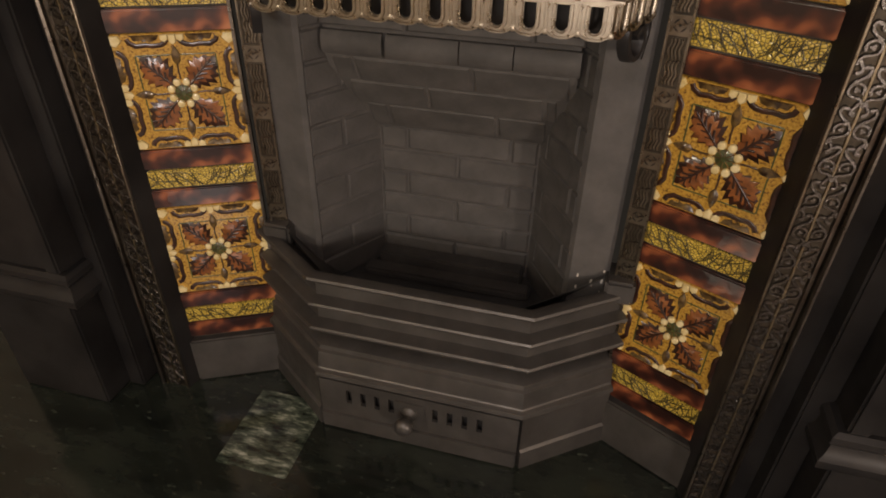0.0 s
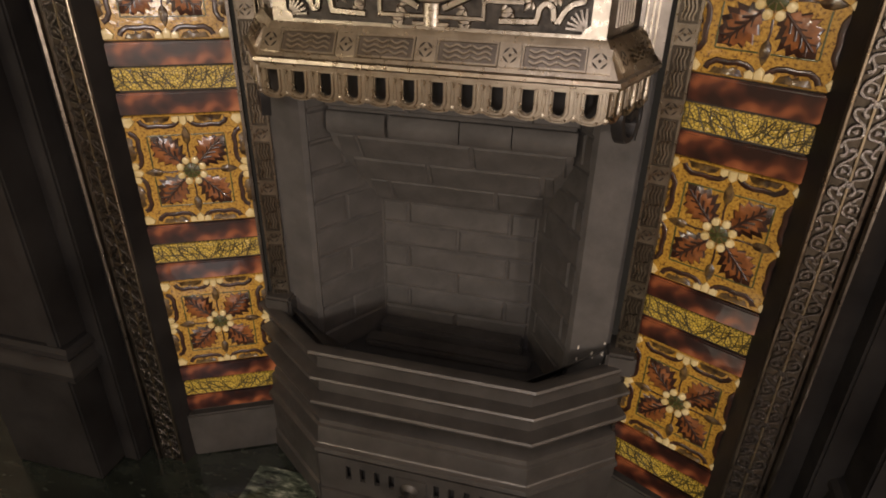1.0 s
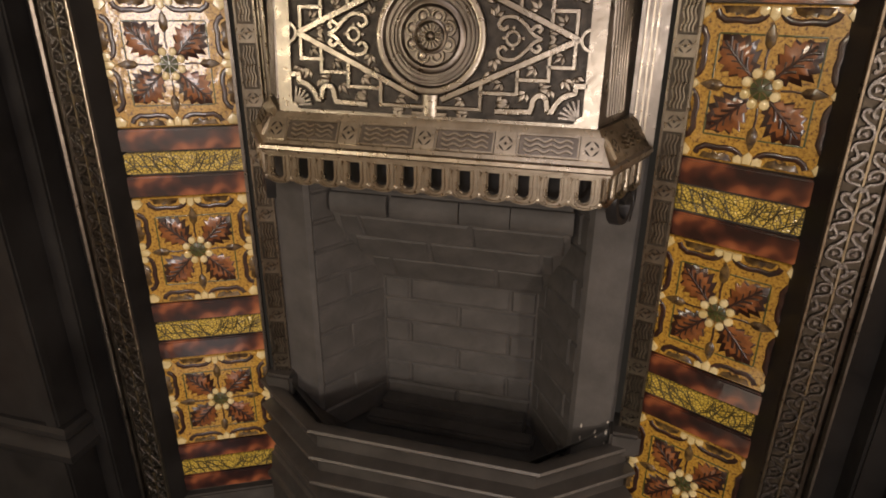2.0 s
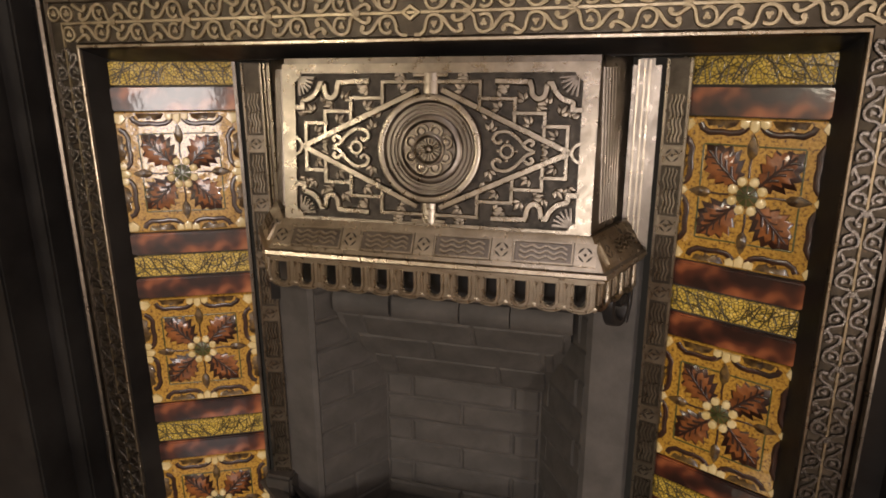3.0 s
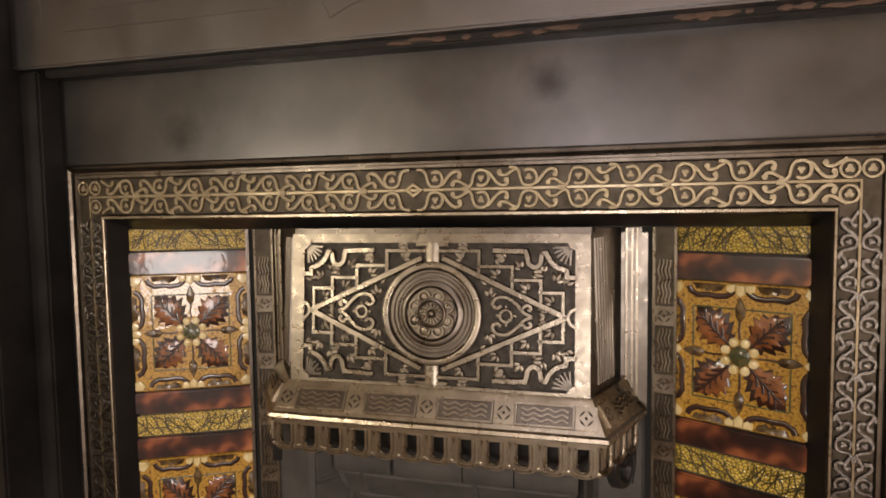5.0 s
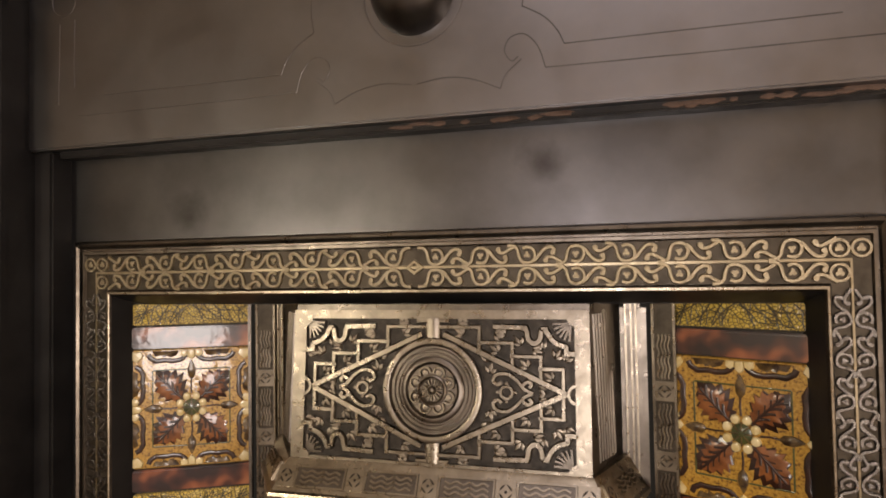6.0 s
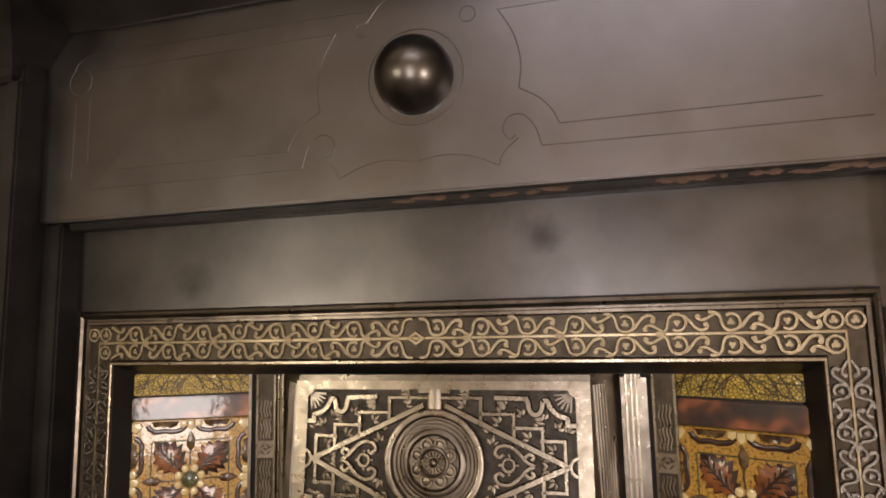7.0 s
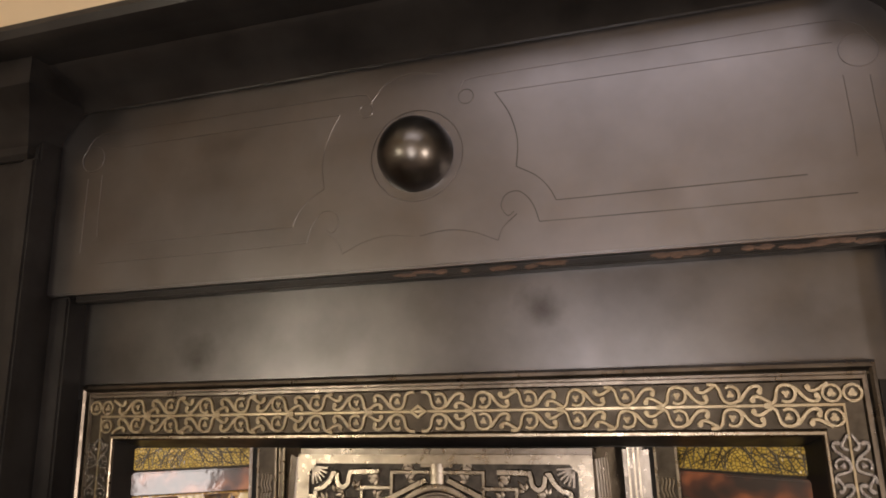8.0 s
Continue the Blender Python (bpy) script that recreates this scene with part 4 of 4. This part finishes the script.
def brick_mesh(length, course, depth=0.010, r=0.0026):
    key = (round(length, 3), round(course, 3))
    if key not in bricks:
        bm = bmesh.new()
        hl, hc = length / 2, course / 2
        loft(bm, [[(-hl, -hc, -depth), (hl, -hc, -depth), (hl, hc, -depth), (-hl, hc, -depth)], [(-hl, -hc, -r), (hl, -hc, -r), (hl, hc, -r), (-hl, hc, -r)],
                  [(-hl + r, -hc + r, 0), (hl - r, -hc + r, 0), (hl - r, hc - r, 0), (-hl + r, hc - r, 0)]])
        bricks[key] = mesh_of(bm, "brick", FIREBRICK, smooth=25)
    return bricks[key]


def course_of(parent, origin, along, up, width, height, length, shift, joint=0.0030):
    """One course of bricks whose lower left corner is the origin."""
    base = plane_at(origin, along, up)
    u = -shift
    while u < width - 0.004:
        a, b = max(u, 0.0), min(u + length, width)
        if b - a > 0.010:
            put_part("brick", brick_mesh(b - a - joint, height - joint), parent, base @ pose((a + b) / 2, height / 2, random.uniform(-0.0008, 0.0008), random.uniform(-0.5, 0.5), random.uniform(-0.4, 0.4), 0))
        u += length


bm = bmesh.new()
loft(bm, [[(-0.1746, 0.0885, z), (XL - 0.002, YBK - 0.0026, z), (XR + 0.002, YBK - 0.0026, z), (0.1846, 0.0885, z), (0.236, 0.10, z), (0.22, 0.26, z), (-0.22, 0.26, z), (-0.236, 0.10, z)] for z in (0.10, 0.80)])
shell = part("chamber_shell", bm, FIREBRICK, chamber)
CO = 0.0420
for s in (-1, 1):
    f = Vector((-0.171, 0.089, 0)) if s < 0 else Vector((0.181, 0.089, 0))
    bk = Vector((XL, YBK, 0)) if s < 0 else Vector((XR, YBK, 0))
    p, q = (f, bk) if s < 0 else (bk, f)
    for i in range(12):
        course_of(shell, (p.x, p.y, 0.20 + i * CO), q - p, (0, 0, 1), (q - p).length, CO, 0.15, 0.075 * (i % 2) + (0.02 if s < 0 else 0.05))
BC = 0.0366
for i in range(6):
    course_of(shell, (XL, YBK - 0.006, 0.2095 + i * BC), (1, 0, 0), (0, 0, 1), XR - XL, BC, 0.150, 0.035 + 0.075 * (i % 2))
# the back leans forward above the knee, each course set out a little
for i in range(3):
    y0 = YBK - 0.010 - i * 0.0245
    g = 0.013 * (i + 0.7)
    course_of(shell, (XL - g, y0, 0.431 + i * 0.0385), (1, 0, 0), (0, -0.0228, 0.0385), XR - XL + 2 * g, 0.0447, 0.150, 0.045 + 0.075 * ((i + 1) % 2))
bm = bmesh.new()
loft(bm, [[(x, YBK - 0.003, 0.426), (x, 0.1125, 0.546), (x, 0.1165, 0.80), (x, 0.24, 0.80), (x, 0.24, 0.428)] for x in (-0.150, 0.160)])
part("throat", bm, FIREBRICK, shell)
for x0, x1 in ((-0.150, -0.0725), (-0.0675, 0.0212), (0.0228, 0.0855), (0.0870, 0.162)):
    bm = bmesh.new()
    ring = [(0.118, 0.547), (0.1085, 0.548), (0.1045, 0.553), (0.1035, 0.562), (0.1045, 0.571), (0.1085, 0.5765), (0.118, 0.578)]
    loft(bm, [[(x, y, z) for y, z in ring] for x in (x0, x1)])
    part("ledge_brick", bm, FIREBRICK, shell)
for i in range(3):
    course_of(shell, (-0.156, 0.109, 0.580 + i * CO), (1, 0, 0), (0, 0, 1), 0.322, CO, 0.150, 0.038 + 0.075 * (i % 2))

# ---------------------------------------------------------------- grate
grate = thing("fire_grate", "graphite grey cast iron grate front with stepped mouldings", "fire grate")
G = [(-0.266, 0.086), (-0.148, 0.0), (0.152, 0.0), (0.266, 0.086)]
bm = bmesh.new()
sweep(bm, G, [(-0.030, 0.2655), (-0.012, 0.2845), (-0.004, 0.2860), (0.0045, 0.2845), (0.006, 0.2810), (0.0045, 0.2775), (-0.002, 0.2760), (-0.0095, 0.2725), (-0.0095, 0.2470), (-0.001, 0.2445), (0.0065, 0.2425), (0.008, 0.2395),
              (0.0065, 0.2365), (0.001, 0.2350), (-0.0080, 0.2320), (-0.0080, 0.2075), (0.001, 0.2045), (0.009, 0.2025), (0.0105, 0.1990), (0.009, 0.1950), (0.003, 0.1925), (-0.010, 0.1885), (-0.036, 0.1870), (-0.036, 0.1680),
              (-0.010, 0.1600), (-0.004, 0.1570), (-0.003, 0.1500), (0.001, 0.1480), (0.002, 0.1400), (0.0035, 0.1200), (0.005, 0.1180), (0.0105, 0.1155), (0.0115, 0.1085), (0.0075, 0.1035), (-0.030, 0.1035)])
front = part("front_moulding", bm, GRATE, grate, smooth=28)
for s in (-1, 1):
    a, b = (G[0], G[1]) if s < 0 else (G[2], G[3])
    bm = bmesh.new()
    sweep(bm, [a, b], [(-0.02, 0.103), (0.0065, 0.103), (0.0068, 0.038), (0.0100, 0.034), (0.0105, 0.0), (-0.02, 0.0)])
    part("side_plate", bm, GRATE, grate)
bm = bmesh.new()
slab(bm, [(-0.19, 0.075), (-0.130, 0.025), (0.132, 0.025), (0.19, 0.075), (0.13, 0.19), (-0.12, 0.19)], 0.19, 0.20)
part("fire_bed", bm, SOOT_SHADE, grate, "sooty floor of the grate")
bm = bmesh.new()
grid_faces(bm, [[(-0.235, 0.088, 0.300), (-0.135, 0.012, 0.285), (0.138, 0.012, 0.285), (0.235, 0.088, 0.300)], [(-0.150, 0.110, 0.205), (-0.105, 0.065, 0.205), (0.108, 0.065, 0.205), (0.150, 0.110, 0.205)]])
part("basket_slope", bm, GRATE, grate)
for y0, y1, z1, x0, x1 in ((0.155, 0.184, 0.229, -0.108, 0.116), (0.128, 0.157, 0.214, -0.124, 0.132)):
    bm = bmesh.new()
    box(bm, x0, x1, y0, y1, 0.1995, z1, 0.004)
    part("back_ledge", bm, SOOTY, grate, "soot-covered ledge at the foot of the fireback")
pan = thing("ash_pan_cover", "grey iron ash pan cover with slots and a round knob", "ash pan")
bm = bmesh.new()
slots = [[(x - 0.0042, 0.060), (x + 0.0042, 0.060), (x + 0.0042, 0.086), (x - 0.0042, 0.086)] for x in (-0.103, -0.081, -0.059, -0.037, 0.030, 0.052, 0.074, 0.096)]
holed_plate(bm, [(-0.1490, 0.002), (0.1520, 0.002), (0.1520, 0.1015), (-0.1490, 0.1015)], slots, 0.006)
box(bm, -0.1490, 0.1520, 0.002, 0.034, -0.001, 0.0035, 0.0015)
box(bm, -0.030, 0.016, 0.054, 0.090, -0.001, 0.0022, 0.0012)
PANF = plane_at((0, -0.0085, 0), (1, 0, 0), (0, 0, 1))
cover = part("cover_plate", bm, GRATE, pan, "", PANF, 25)
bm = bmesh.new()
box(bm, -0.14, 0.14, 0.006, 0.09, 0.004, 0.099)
part("tray", bm, SOOT_SHADE, pan)
bm = bmesh.new()
lathe(bm, [(0.0001, 0.030), (0.006, 0.0295), (0.0095, 0.027), (0.0112, 0.022), (0.0095, 0.017), (0.005, 0.014), (0.0042, 0.006), (0.008, 0.003), (0.0105, 0.0015), (0.0105, 0.0)], 20)
part("knob", bm, GRATE, cover, "round iron knob", pose(-0.009, 0.068, 0.002) @ Matrix.Diagonal((1.3, 1.3, 1.15, 1)), 50)

# white chips where the paint has come off the edges of the chamber
rng = random.Random(5)
CHIP = metal("bare_plaster_chip", (0.42, 0.38, 0.33), (0.62, 0.58, 0.52), (0.5, 0.8), 0.0, 80.0)
for x, z0, z1, count in ((-0.2292, 0.50, 0.60, 7), (0.2285, 0.26, 0.31, 5), (0.196, 0.255, 0.30, 4), (0.215, 0.26, 0.29, 3)):
    for i in range(count):
        bm = bmesh.new()
        w, h = rng.uniform(0.0006, 0.0016), rng.uniform(0.0012, 0.0050)
        pad(bm, [(w * math.cos(2 * math.pi * k / 7) * rng.uniform(0.6, 1.2), h * math.sin(2 * math.pi * k / 7) * rng.uniform(0.6, 1.2)) for k in range(7)], 0.0005)
        y = 0.084 + 0.010 * (abs(x) - 0.18) / 0.051 - 0.0008
        part("paint_chip", bm, CHIP, shell, "", plane_at((x + rng.uniform(-0.0012, 0.0012), y, rng.uniform(z0, z1)), (1, 0, 0), (0, 0, 1)))
